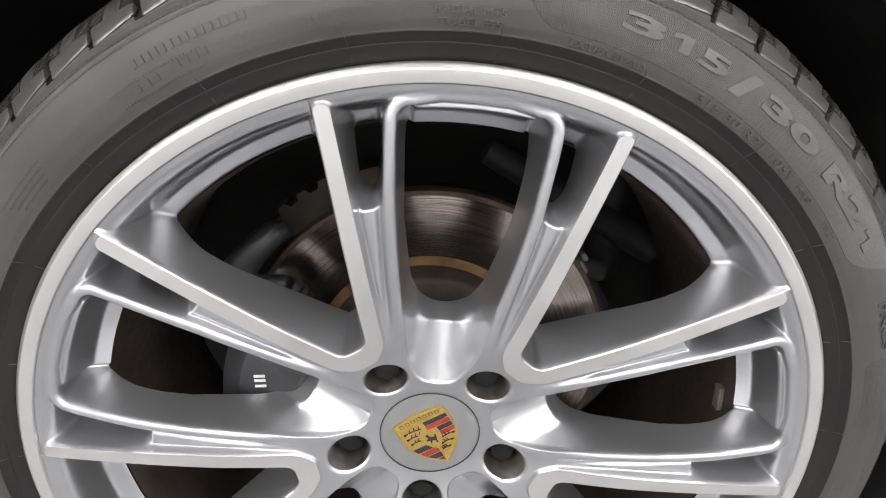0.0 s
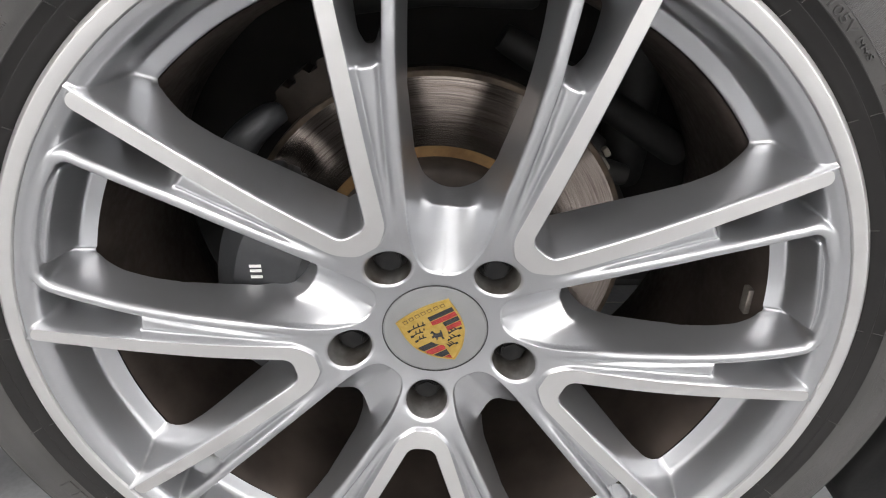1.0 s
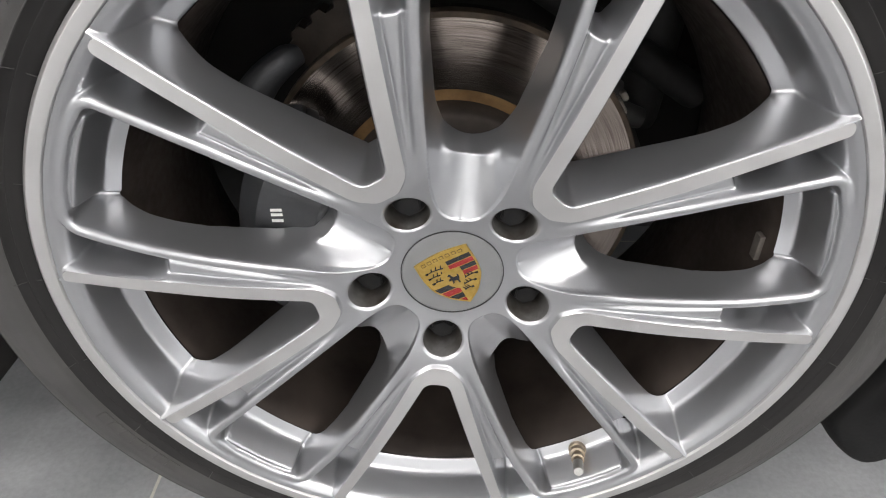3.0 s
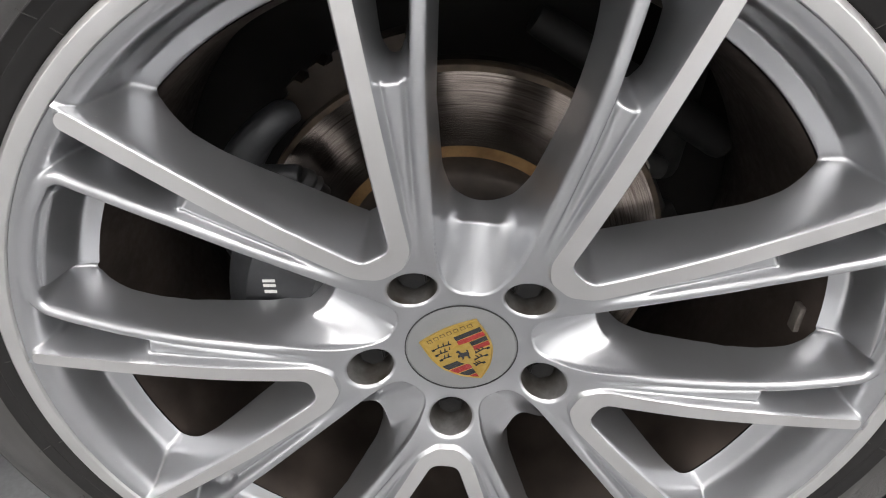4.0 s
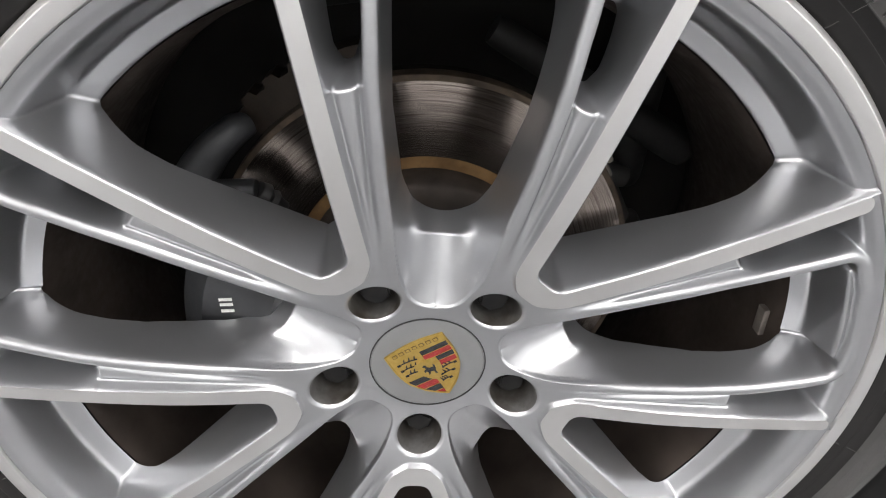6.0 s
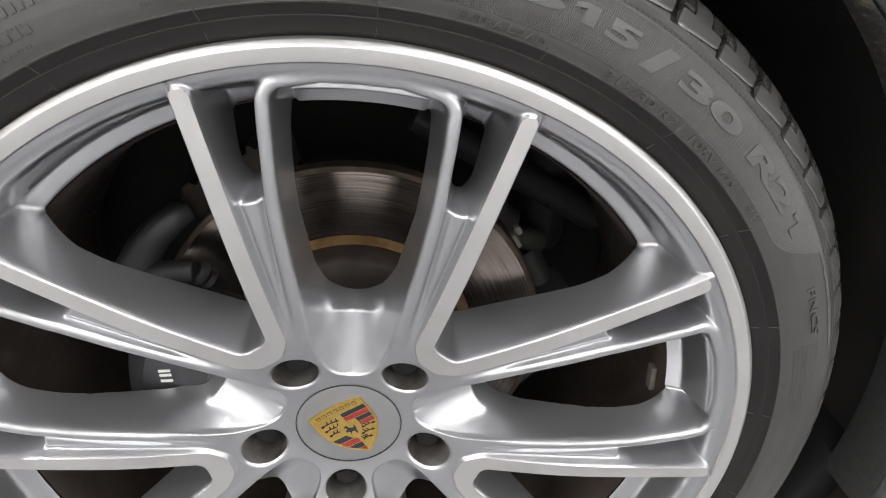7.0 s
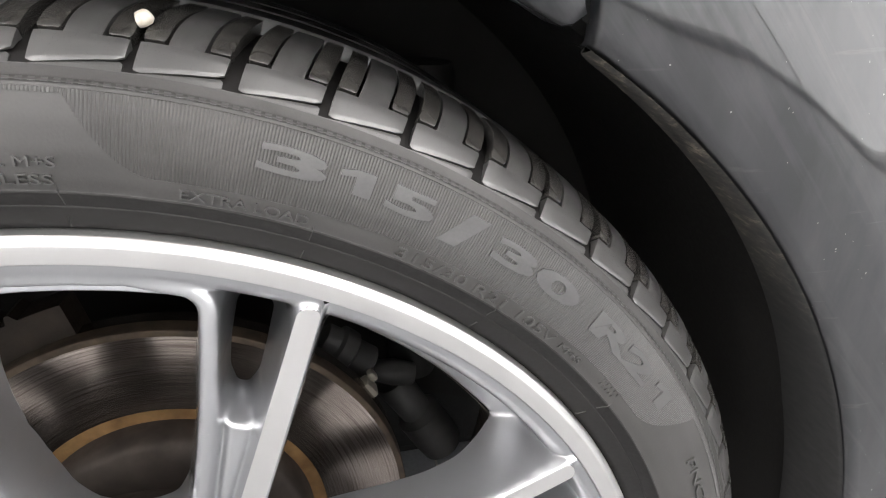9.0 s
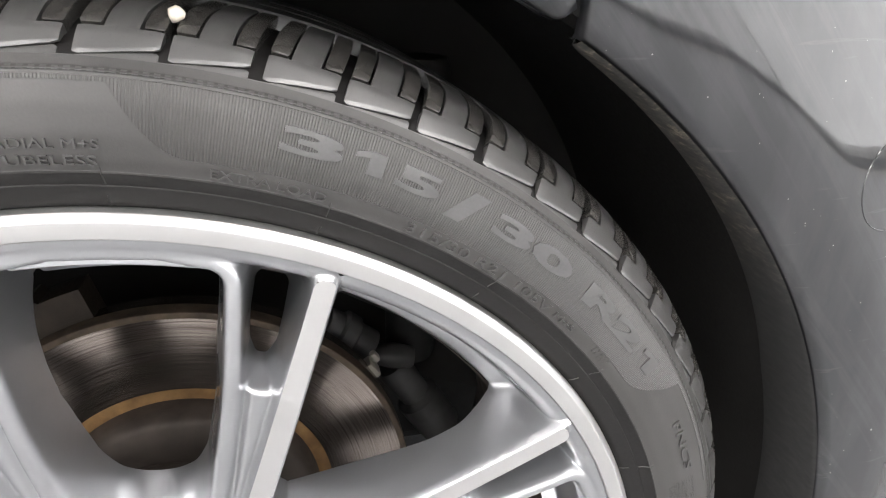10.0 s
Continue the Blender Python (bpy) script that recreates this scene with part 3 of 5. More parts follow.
def bolts_and_cap(wheel):
    for k in range(5):
        a = 36 + 72 * k
        bm = bmesh.new()
        rings = []
        for r, y in ((0.0158, 0.0325), (0.0150, 0.0345), (0.0146, 0.040), (0.0142, 0.056)):
            rings.append([bm.verts.new((r * math.cos(i * math.tau / 40), y, r * math.sin(i * math.tau / 40))) for i in range(40)] if r else [bm.verts.new((0, y, 0))])
        # the mouth of the bore follows the hub's slope
        for v in rings[0]:
            q = np.array([[0.0645 + v.co.z, v.co.x]])
            v.co.y = float(soft_face(q, np.array([False]))[0][0]) - 0.00005
        for v, v0 in zip(rings[1], rings[0]):
            v.co.y = v0.co.y + 0.0025
        for p, q in zip(rings, rings[1:]):
            for i in range(40):
                if len(q) == 1:
                    bm.faces.new((p[i], p[(i + 1) % 40], q[0]))
                else:
                    bm.faces.new((p[i], p[(i + 1) % 40], q[(i + 1) % 40], q[i]))
        bore = part("bolt_bore", bm, HOLE, wheel, "bare metal bolt bore with brown residue", True, 50)
        bore.matrix_basis = turn(a) @ Matrix.Translation((0, 0, 0.0645))
        bm = bmesh.new()
        for r, y in ((0.0144, 0.054), (0.0144, 0.070)):
            bm.faces.new([bm.verts.new((r * math.cos(i * math.tau / 32), y, r * math.sin(i * math.tau / 32))) for i in range(32)])
        part("bore_floor", bm, DUSTY, bore, "dark bottom of the bore")
        bm = bmesh.new()
        lo = [bm.verts.new((0.0098 * math.cos(i * math.tau / 6 + 0.3 * k), 0.0695, 0.0098 * math.sin(i * math.tau / 6 + 0.3 * k))) for i in range(6)]
        hi = [bm.verts.new((v.co.x, 0.0430, v.co.z)) for v in lo]
        for i in range(6):
            bm.faces.new((lo[i], lo[(i + 1) % 6], hi[(i + 1) % 6], hi[i]))
        bm.faces.new(hi)
        rim = [[bm.verts.new((r * math.cos(i * math.tau / 32), y, r * math.sin(i * math.tau / 32))) for i in range(32)] for r, y in ((0.0100, 0.0520), (0.0126, 0.0522), (0.0132, 0.0530), (0.0132, 0.0695))]
        for p, q in zip(rim, rim[1:]):
            for i in range(32):
                bm.faces.new((p[i], p[(i + 1) % 32], q[(i + 1) % 32], q[i]))
        bmesh.ops.bevel(bm, geom=[e for e in bm.edges if e.calc_length() > 0.005 and all(abs(v.co.x) < 0.0099 and abs(v.co.z) < 0.0099 for v in e.verts)], offset=0.0012, segments=2, affect="EDGES")
        bolt = part("wheel_bolt", bm, BOLT, wheel, "dark hexagonal wheel bolt head", True, 30)
        bolt.matrix_basis = turn(a) @ Matrix.Translation((0, 0, 0.0645))


wheel = build_wheel()
bolts_and_cap(wheel)


# ---------------------------------------------------------------- centre cap with its crest
def crest_shape(n=40):
    """Outline of the shield, in millimetres, upright."""
    top = [(-22 + 44 * t, 20 + 2.6 * math.sin(math.pi * t)) for t in np.linspace(0, 1, 12)]
    right = spline([(22, 20), (22.4, 5), (20.8, -6.4), (17.4, -13.5), (10.5, -22.5), (0, -30.6)], 6)
    left = [(-x, y) for x, y in reversed([tuple(p) for p in right])]
    return top + [tuple(p) for p in right[1:]] + left[1:-1]


def plate(bm, pts, y0, y1):
    """A flat plate with the outline pts (millimetres), from depth y0 to y1."""
    a = [bm.verts.new((x / 1000, y0, z / 1000)) for x, z in pts]
    b = [bm.verts.new((x / 1000, y1, z / 1000)) for x, z in pts]
    bm.faces.new(a)
    n = len(pts)
    for i in range(n):
        bm.faces.new((a[i], a[(i + 1) % n], b[(i + 1) % n], b[i]))


def clip_poly(pts, keep):
    """The convex-ish outline cut to the side where keep(x, z) >= 0."""
    out = []
    for p, q in zip(pts, pts[1:] + pts[:1]):
        a, b = keep(*p), keep(*q)
        if a >= 0:
            out.append(p)
        if a * b < 0:
            t = a / (a - b)
            out.append((p[0] + (q[0] - p[0]) * t, p[1] + (q[1] - p[1]) * t))
    return out


def centre_cap(wheel):
    gold = vary("crest_gold", (0.52, 0.34, 0.07), (0.60, 0.41, 0.11), 300, (0.28, 0.36), metal=0.75, fine=2500, coat=0.5)
    black = vary("crest_black", (0.010, 0.010, 0.012), (0.018, 0.018, 0.02), 300, (0.2, 0.3), coat=0.6)
    red = vary("crest_red", (0.24, 0.014, 0.014), (0.30, 0.022, 0.02), 300, (0.22, 0.3), coat=0.6)
    engraved = vary("crest_engraving", (0.10, 0.062, 0.014), (0.15, 0.095, 0.024), 300, (0.4, 0.5), metal=0.5)
    seam = vary("cap_seam", (0.015, 0.015, 0.015), (0.03, 0.03, 0.03), 100, (0.6, 0.7))
    Y = 0.0365
    bm = lathe(rounded([(0.0, Y), (0.0371, Y + 0.0001), (0.0384, Y + 0.0004), (0.0385, Y + 0.006)], 0.0008, 4), n=120)
    cap = part("centre_cap", bm, CAP, wheel, "satin grey centre cap with a gold shield", True, 60)
    bm = lathe([(0.0383, Y + 0.0006), (0.0384, Y - 0.0003), (0.0391, Y - 0.0003), (0.0392, Y + 0.0006)], n=120)
    part("cap_seam", bm, seam, wheel, "dark gap round the cap")
    F = Y - 0.0006
    shield = crest_shape()
    unit = [(x / 1.42, (z + 3.3) / 1.33) for x, z in shield]

    def piece(name, pts, lift, mat, label=""):
        bm = bmesh.new()
        if name != "crest":
            pts = [(x * 1.42, z * 1.33 - 3.3) for x, z in pts]
        plate(bm, pts, F - lift, F + 0.0006)
        ob = part(name, bm, mat, cap, label)
        ob.matrix_basis = turn(CREST_TURN)
        return ob
    piece("crest", shield, 0.0003, gold, "gold enamelled shield")
    # slanting stripes, black and red, in the upper right and lower left quarters
    inner = [(x * 0.93, z * 0.93 - 0.3) for x, z in unit]
    for sx, sz in ((1, 1), (-1, -1)):
        quarter = clip_poly(inner, lambda x, z: sx * (x - 0.6 * sx))
        quarter = clip_poly(quarter, lambda x, z: (z + 1.0 if sz > 0 else -3.0 - z))
        quarter = clip_poly(quarter, lambda x, z: 12.6 - z)
        lo, hi = (-1.0, 12.6) if sz > 0 else (-20.0, -3.0)
        n = 4
        for i in range(n):
            z0, z1 = lo + (hi - lo) * i / n, lo + (hi - lo) * (i + 1) / n
            band = clip_poly(clip_poly(quarter, lambda x, z: z - z0 - 0.25), lambda x, z: z1 - 0.25 - z)
            if len(band) > 2:
                piece("crest_stripe", band, 0.0005, black if (i % 2 == (1 if sz > 0 else 1)) else red)
    # branching bars in the other two quarters
    for sx, zs in ((-1, (9.2, 5.2, 1.2)), (1, (-2.4, -6.6, -10.6))):
        for i, z in enumerate(zs):
            w = (9.6, 8.2, 7.2)[i] if sx < 0 else (7.2, 6.8, 4.6)[i]
            x0 = (2.4, 4.0, 4.6)[i] if sx < 0 else (5.0, 2.6, 1.4)[i]
            spine = [(sx * (x0 + w * t), z + 1.4 * math.sin(2.0 * t) - 1.1 * t) for t in np.linspace(0, 1, 8)]
            thick = np.linspace(0.75, 0.5, 8)
            piece("crest_branch", spine + [(x, zz - k) for (x, zz), k in zip(reversed(spine), reversed(thick))], 0.0006, black)
            for t in (0.12, 0.40, 0.68):
                x, zz = sx * (x0 + w * t), z + 1.4 * math.sin(2.0 * t) - 1.1 * t
                piece("crest_branch", [(x - 0.36, zz - 0.2), (x + 0.36, zz - 0.2), (x - sx * 0.35 + 0.42, zz + 1.1), (x - sx * 0.9 + 0.16, zz + 2.0), (x - sx * 0.9 - 0.16, zz + 2.0), (x - sx * 0.35 - 0.30, zz + 1.1)], 0.0006, black)
            x, zz = spine[-1]
            piece("crest_branch", [(x - 0.8, zz - 0.9), (x + 0.8, zz - 0.9), (x + 0.8, zz + 0.4), (x - 0.8, zz + 0.4)], 0.0006, black)
    # raised gold border round the shield
    bm = bmesh.new()
    ring = [[bm.verts.new((x * f / 1000, F - lift, (z * f - 1.2 * (1 - f)) / 1000)) for x, z in shield] for f, lift in ((1.0, 0.0003), (0.995, 0.0009), (0.965, 0.0009), (0.955, 0.0003))]
    for p, q in zip(ring, ring[1:]):
        for k in range(len(shield)):
            m = (k + 1) % len(shield)
            bm.faces.new((p[k], p[m], q[m], q[k]))
    part("crest_border", bm, gold, cap, "raised gold border").matrix_basis = turn(CREST_TURN)
    # small inner shield with a plain dark figure
    small = [(x * 0.36, z * 0.36 - 1.0) for x, z in unit]
    piece("crest_heart", [(x * 1.04, z * 1.04 + 0.1) for x, z in small], 0.0008, gold)
    piece("crest_figure", [(-3.2, 0.2), (-3.4, -1.4), (-2.2, -0.8), (-1.6, -2.0), (-2.4, -3.6), (-1.4, -3.2), (-0.6, -1.8), (1.0, -2.2), (1.0, -4.2), (2.0, -4.6), (1.9, -2.4), (2.6, -1.0), (3.0, 1.4), (2.3, 2.2), (2.0, 0.6), (0.2, 0.7), (-0.8, 1.6), (-1.0, 3.2), (-1.9, 3.6), (-3.1, 2.4), (-1.9, 2.0), (-1.9, 0.6)], 0.0010, black)
    # plain bars where the name stands along the top
    for i in range(7):
        x = -10.8 + 3.6 * i
        z = 14.4 + 1.5 * math.cos(x / 12)
        piece("crest_mark", [(x - 1.2, z - 1.0), (x + 1.2, z - 1.0), (x + 1.2, z + 1.1), (x - 1.2, z + 1.1)], 0.0005, engraved)
        piece("crest_mark", [(x - 0.85, z - 0.65), (x + 0.85, z - 0.65), (x + 0.85, z + 0.75), (x - 0.85, z + 0.75)], 0.0007, gold)


CREST_TURN = -28.6 - PHI
centre_cap(wheel)


# ---------------------------------------------------------------- tyre
SIDE = rounded([(0.2800, 0.020), (0.2838, 0.0095), (0.2862, 0.0062), (0.2900, 0.0045), (0.2945, 0.0022), (0.2950, 0.0026), (0.2985, 0.0002), (0.3005, -0.0016), (0.3012, -0.0010),
                (0.3060, -0.0024), (0.3150, -0.0030), (0.3250, -0.0016), (0.3330, 0.0010), (0.3352, 0.0021), (0.3360, 0.0018), (0.3368, 0.0034), (0.3400, 0.0062)], 0.002, 3)
SHOULDER = [(0.3400, 0.0062), (0.3440, 0.0098), (0.3480, 0.0134), (0.3520, 0.0180), (0.3552, 0.0235), (0.3576, 0.0310), (0.3592, 0.0400), (0.3602, 0.0540), (0.3608, 0.0700)]
PITCH = 68


def side_y(r):
    rs, ys = zip(*sorted(SIDE))
    return np.interp(r, rs, ys)


def build_tyre():
    tyre = thing("tyre", "black low-profile road tyre with raised sidewall lettering", "tyre")
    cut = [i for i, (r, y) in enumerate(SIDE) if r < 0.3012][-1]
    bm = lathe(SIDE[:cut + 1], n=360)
    part("bead", bm, RUBBER_DARK, tyre, "smooth darker rubber bead beside the rim", True, 40)
    bm = lathe(SIDE[cut:], n=360)
    part("sidewall", bm, RUBBER, tyre, "", True, 40)
    # carcass under the tread: groove floors, near-black with the grooves' shade in the colour
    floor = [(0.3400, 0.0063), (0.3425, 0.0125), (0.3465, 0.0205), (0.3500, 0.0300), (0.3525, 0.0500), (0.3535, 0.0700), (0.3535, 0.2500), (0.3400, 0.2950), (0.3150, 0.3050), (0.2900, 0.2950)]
    part("carcass", lathe(floor, n=288), RUBBER_DARK, tyre, "", True)
    # continuous ribs further in
    for y0, y1 in ((0.080, 0.118), (0.130, 0.172), (0.184, 0.226)):
        part("tread_rib", lathe(rounded([(0.353, y0), (0.3610, y0 + 0.0015), (0.3613, (y0 + y1) / 2), (0.3610, y1 - 0.0015), (0.353, y1)], 0.001, 2), n=240), RUBBER_TREAD, tyre, "", True)
    # shoulder blocks
    step = 360 / PITCH
    prof = [np.array(p) for p in SHOULDER]

    def surface(v, a, drop=0.0):
        """A point of the block's top: v along the profile from sidewall to tread, a degrees round."""
        f = v * (len(prof) - 1)
        i = min(int(f), len(prof) - 2)
        p = prof[i] + (prof[i + 1] - prof[i]) * (f - i)
        t = prof[min(i + 1, len(prof) - 1)] - prof[i]
        t = t / np.hypot(*t)
        nrm = np.array([t[1], -t[0]])
        p = p - nrm * drop
        return (p[0] * math.sin(radians(a)), p[1], p[0] * math.cos(radians(a)))

    def slant(v):
        return 1.25 * max(v, 0.0) ** 1.7

    def block(v0, v1, a0, a1, deep=0.006, nv=10, na=4, low_lift=0.0, edge=0.0007, open_lo=False, open_hi=False, hi_lift=0.0):
        bm = bmesh.new()
        grid = []
        rim_v = min(0.03, 0.15 * (v1 - v0))
        vs = [v0] + list(np.linspace(v0 + rim_v, v1 - rim_v, nv)) + [v1]
        us = [0.0, 0.08] + list(np.linspace(0.08, 0.92, na))[1:-1] + [0.92, 1.0]

        def corner(i, j):
            """The place of a grid point, with the free corners cut back."""
            v, u = vs[i], us[j]
            if j in (0, len(us) - 1) and ((i == 0 and not open_lo) or (i == len(vs) - 1 and not open_hi)):
                v += 0.45 * rim_v * (1 if i == 0 else -1)
                u += 0.036 * (1 if j == 0 else -1)
            return v, u

        for i, v in enumerate(vs):
            row = []
            for j, u in enumerate(us):
                rim = (i == 0 and not open_lo) or (i == len(vs) - 1 and not open_hi) or j in (0, len(us) - 1)
                v, u = corner(i, j)
                lo = (low_lift + (hi_lift - low_lift) * i / (len(vs) - 1)) * u
                vv = v + lo
                a = a0 + (a1 - a0) * u + slant(vv)
                row.append(bm.verts.new(surface(vv, a, edge if rim else 0.0)))
            grid.append(row)
        for i in range(len(vs) - 1):
            for j in range(len(us) - 1):
                bm.faces.new((grid[i][j], grid[i][j + 1], grid[i + 1][j + 1], grid[i + 1][j]))
        border = [(0, j) for j in range(len(us))] + [(i, len(us) - 1) for i in range(1, len(vs))] + [(len(vs) - 1, j) for j in range(len(us) - 2, -1, -1)] + [(i, 0) for i in range(len(vs) - 2, 0, -1)]
        low = []
        for i, j in border:
            v, u = corner(i, j)
            lo = (low_lift + (hi_lift - low_lift) * i / (len(vs) - 1)) * u
            low.append(bm.verts.new(surface(v + lo, a0 + (a1 - a0) * u + slant(v + lo), deep * min(1, 0.15 + v * 2.2))))
        n = len(border)
        for k in range(n):
            i, j = border[k]
            i2, j2 = border[(k + 1) % n]
            bm.faces.new((grid[i][j], low[k], low[(k + 1) % n], grid[i2][j2]))
        return bm
    kinds = []
    # each pitch: a long shoulder block, then the sipe-cut pieces over its crown
    kinds.append(part("tread_block", block(0.020, 0.30, 0.62, step - 0.06, low_lift=0.10, na=6, open_hi=True, edge=0.0004), RUBBER_TREAD, tyre, "", True, 40))
    kinds.append(part("tread_block", block(0.30, 1.0, 1.98, 3.86, nv=12, open_lo=True, edge=0.0004), RUBBER_TREAD, tyre, "", True, 40))
    kinds.append(part("tread_piece", block(0.335, 1.0, 0.62, 1.80, nv=12, na=3, edge=0.0004), RUBBER_CROWN, tyre, "", True, 40))
    kinds.append(part("tread_piece", block(0.325, 1.0, 4.04, step - 0.06, nv=12, na=3, edge=0.0004), RUBBER_CROWN, tyre, "", True, 40))
    kinds.append(part("shoulder_wedge", block(0.004, 0.008, 0.62, step - 0.06, nv=3, na=6, hi_lift=0.088, open_lo=True, edge=0.0003), RUBBER_TREAD, tyre, "", True, 40))
    edge_v = [surface(v, 0.0) for v in np.linspace(0.0, 0.006, 3)]
    part("shoulder_band", lathe([(z, y) for x, y, z in edge_v] + [(0.3403, 0.0085)], n=360), RUBBER_TREAD, tyre, "", True, 50)
    for ob in kinds:
        ob.matrix_basis = turn(0.28)
    for i in range(1, PITCH):
        for ob in kinds:
            o = new(ob.name.split(".")[0], ob.data)
            o.parent = tyre
            o.matrix_basis = turn(0.28 + i * step + 0.10 * math.sin(i * 2.4))
    return tyre


def text_mesh(body, size, bold=0.0, widen=1.0, gap=1.0):
    cu = bpy.data.curves.new("lettering", "FONT")
    cu.body, cu.size, cu.offset, cu.space_character, cu.resolution_u = body, size, bold, gap, 3
    ob = bpy.data.objects.new("lettering", cu)
    scene.collection.objects.link(ob)
    me = bpy.data.meshes.new_from_object(ob.evaluated_get(bpy.context.evaluated_depsgraph_get()))
    bpy.data.objects.remove(ob)
    bm = bmesh.new()
    bm.from_mesh(me)
    bpy.data.meshes.remove(me)
    for v in bm.verts:
        v.co.x *= widen
    return bm


def figure_one(height):
    """A broad upright one with a slanting flag."""
    bm = bmesh.new()
    for pts in (((0.42, 0), (0.85, 0), (0.85, 1), (0.42, 1)), ((0.05, 0.60), (0.42, 0.72), (0.42, 1.0), (0.05, 0.84))):
        bm.faces.new([bm.verts.new((x * height, y * height, 0)) for x, y in pts])
    return bm


def lettering(tyre, body, r0, height, a0, a1, rise, mat, bold=0.0, name="lettering", widen=1.0):
    """Raised letters round the sidewall between the angles a0 and a1, on a base line of radius r0."""
    bm = figure_one(height) if body == "1" else text_mesh(body, height / 0.7, bold * height, widen)
    bmesh.ops.triangulate(bm, faces=bm.faces[:])
    xs = [v.co.x for v in bm.verts]
    lo, hi = min(xs), max(xs)
    ext = bmesh.ops.extrude_face_region(bm, geom=bm.faces[:])
    moved = {g for g in ext["geom"] if isinstance(g, bmesh.types.BMVert)}
    for v in bm.verts:
        a = radians(a0 + (a1 - a0) * (v.co.x - lo) / (hi - lo))
        r = r0 + v.co.y
        y = float(side_y(r)) - (rise if v in moved else -0.0004)
        v.co = (r * math.sin(a), y, r * math.cos(a))
    return part(name, bm, mat, tyre)


def bars(tyre, r0, height, a0, a1, n, rise, mat, fill=0.62):
    """Plain raised bars where small writing stands."""
    bm = bmesh.new()
    single = n <= 16
    for i in range(n):
        if single:
            bm = bmesh.new()
        b0 = a0 + (a1 - a0) * i / n
        b1 = b0 + (a1 - a0) / n * fill
        q = []
        for lift in (-0.0003, rise):
            for a, r in ((b0, r0), (b1, r0), (b1, r0 + height), (b0, r0 + height)):
                q.append(bm.verts.new((r * math.sin(radians(a)), float(side_y(r)) - lift, r * math.cos(radians(a)))))
        for f in ((4, 5, 6, 7), (0, 1, 5, 4), (1, 2, 6, 5), (2, 3, 7, 6), (3, 0, 4, 7)):
            bm.faces.new([q[k] for k in f])
        if single:
            part("raised_mark", bm, mat, tyre)
    if not single:
        tagged(part("fine_print", bm, mat, tyre), kind="stuff")


def ribbed_band(tyre):
    """The band of fine radial ribs under the large lettering, with curved ends."""
    bm = bmesh.new()
    a0, a1, stepa = 8.2, 62.0, 0.10
    along = (0.0, 0.01, 0.25, 0.5, 0.75, 0.99, 1.0)
    rows = len(along)
    first, last = -62.0, 76.0
    cols = []
    for i in range(int((last - first) / stepa) + 1):
        a = first + i * stepa
        end = min(a - a0, a1 - a)
        lo = 0.3082 + 0.0244 * min(1.0, max(0.0, (4.9 - end) / 4.9)) ** 2
        hi = 0.3342
        lift = 0.0004 if i % 2 else 0.0001
        col = []
        for k, t in enumerate(along):
            r = lo + (hi - lo) * t
            e = -0.0001 if k in (0, rows - 1) else lift
            y = float(side_y(r)) - 0.0001 - e
            col.append(bm.verts.new((r * math.sin(radians(a)), y, r * math.cos(radians(a)))))
        cols.append(col)
    for p, q in zip(cols, cols[1:]):
        for k in range(rows - 1):
            bm.faces.new((p[k], p[k + 1], q[k + 1], q[k]))
    part("ribbed_band", bm, RUBBER, tyre, "band of fine radial ribs")


def ridge_line(tyre, r0, r1, a0, a1, rise, n=8):
    """A thin raised line on the sidewall from one polar point to another."""
    bm = bmesh.new()
    q = []
    for i in range(n + 1):
        t = i / n
        r, a = r0 + (r1 - r0) * t, radians(a0 + (a1 - a0) * t)
        w = 0.00035
        if abs(a1 - a0) * 0.3 > abs(r1 - r0) * 50:
            pts = ((r - w, a), (r, a), (r + w, a))
        else:
            pts = ((r, a - w / r), (r, a), (r, a + w / r))
        q.append([bm.verts.new((x * math.sin(b), float(side_y(x)) - (rise if k == 1 else -0.0002), x * math.cos(b))) for k, (x, b) in enumerate(pts)])
    for p, s in zip(q, q[1:]):
        for k in (0, 1):
            bm.faces.new((p[k], p[k + 1], s[k + 1], s[k]))
    return part("mould_line", bm, RUBBER, tyre)


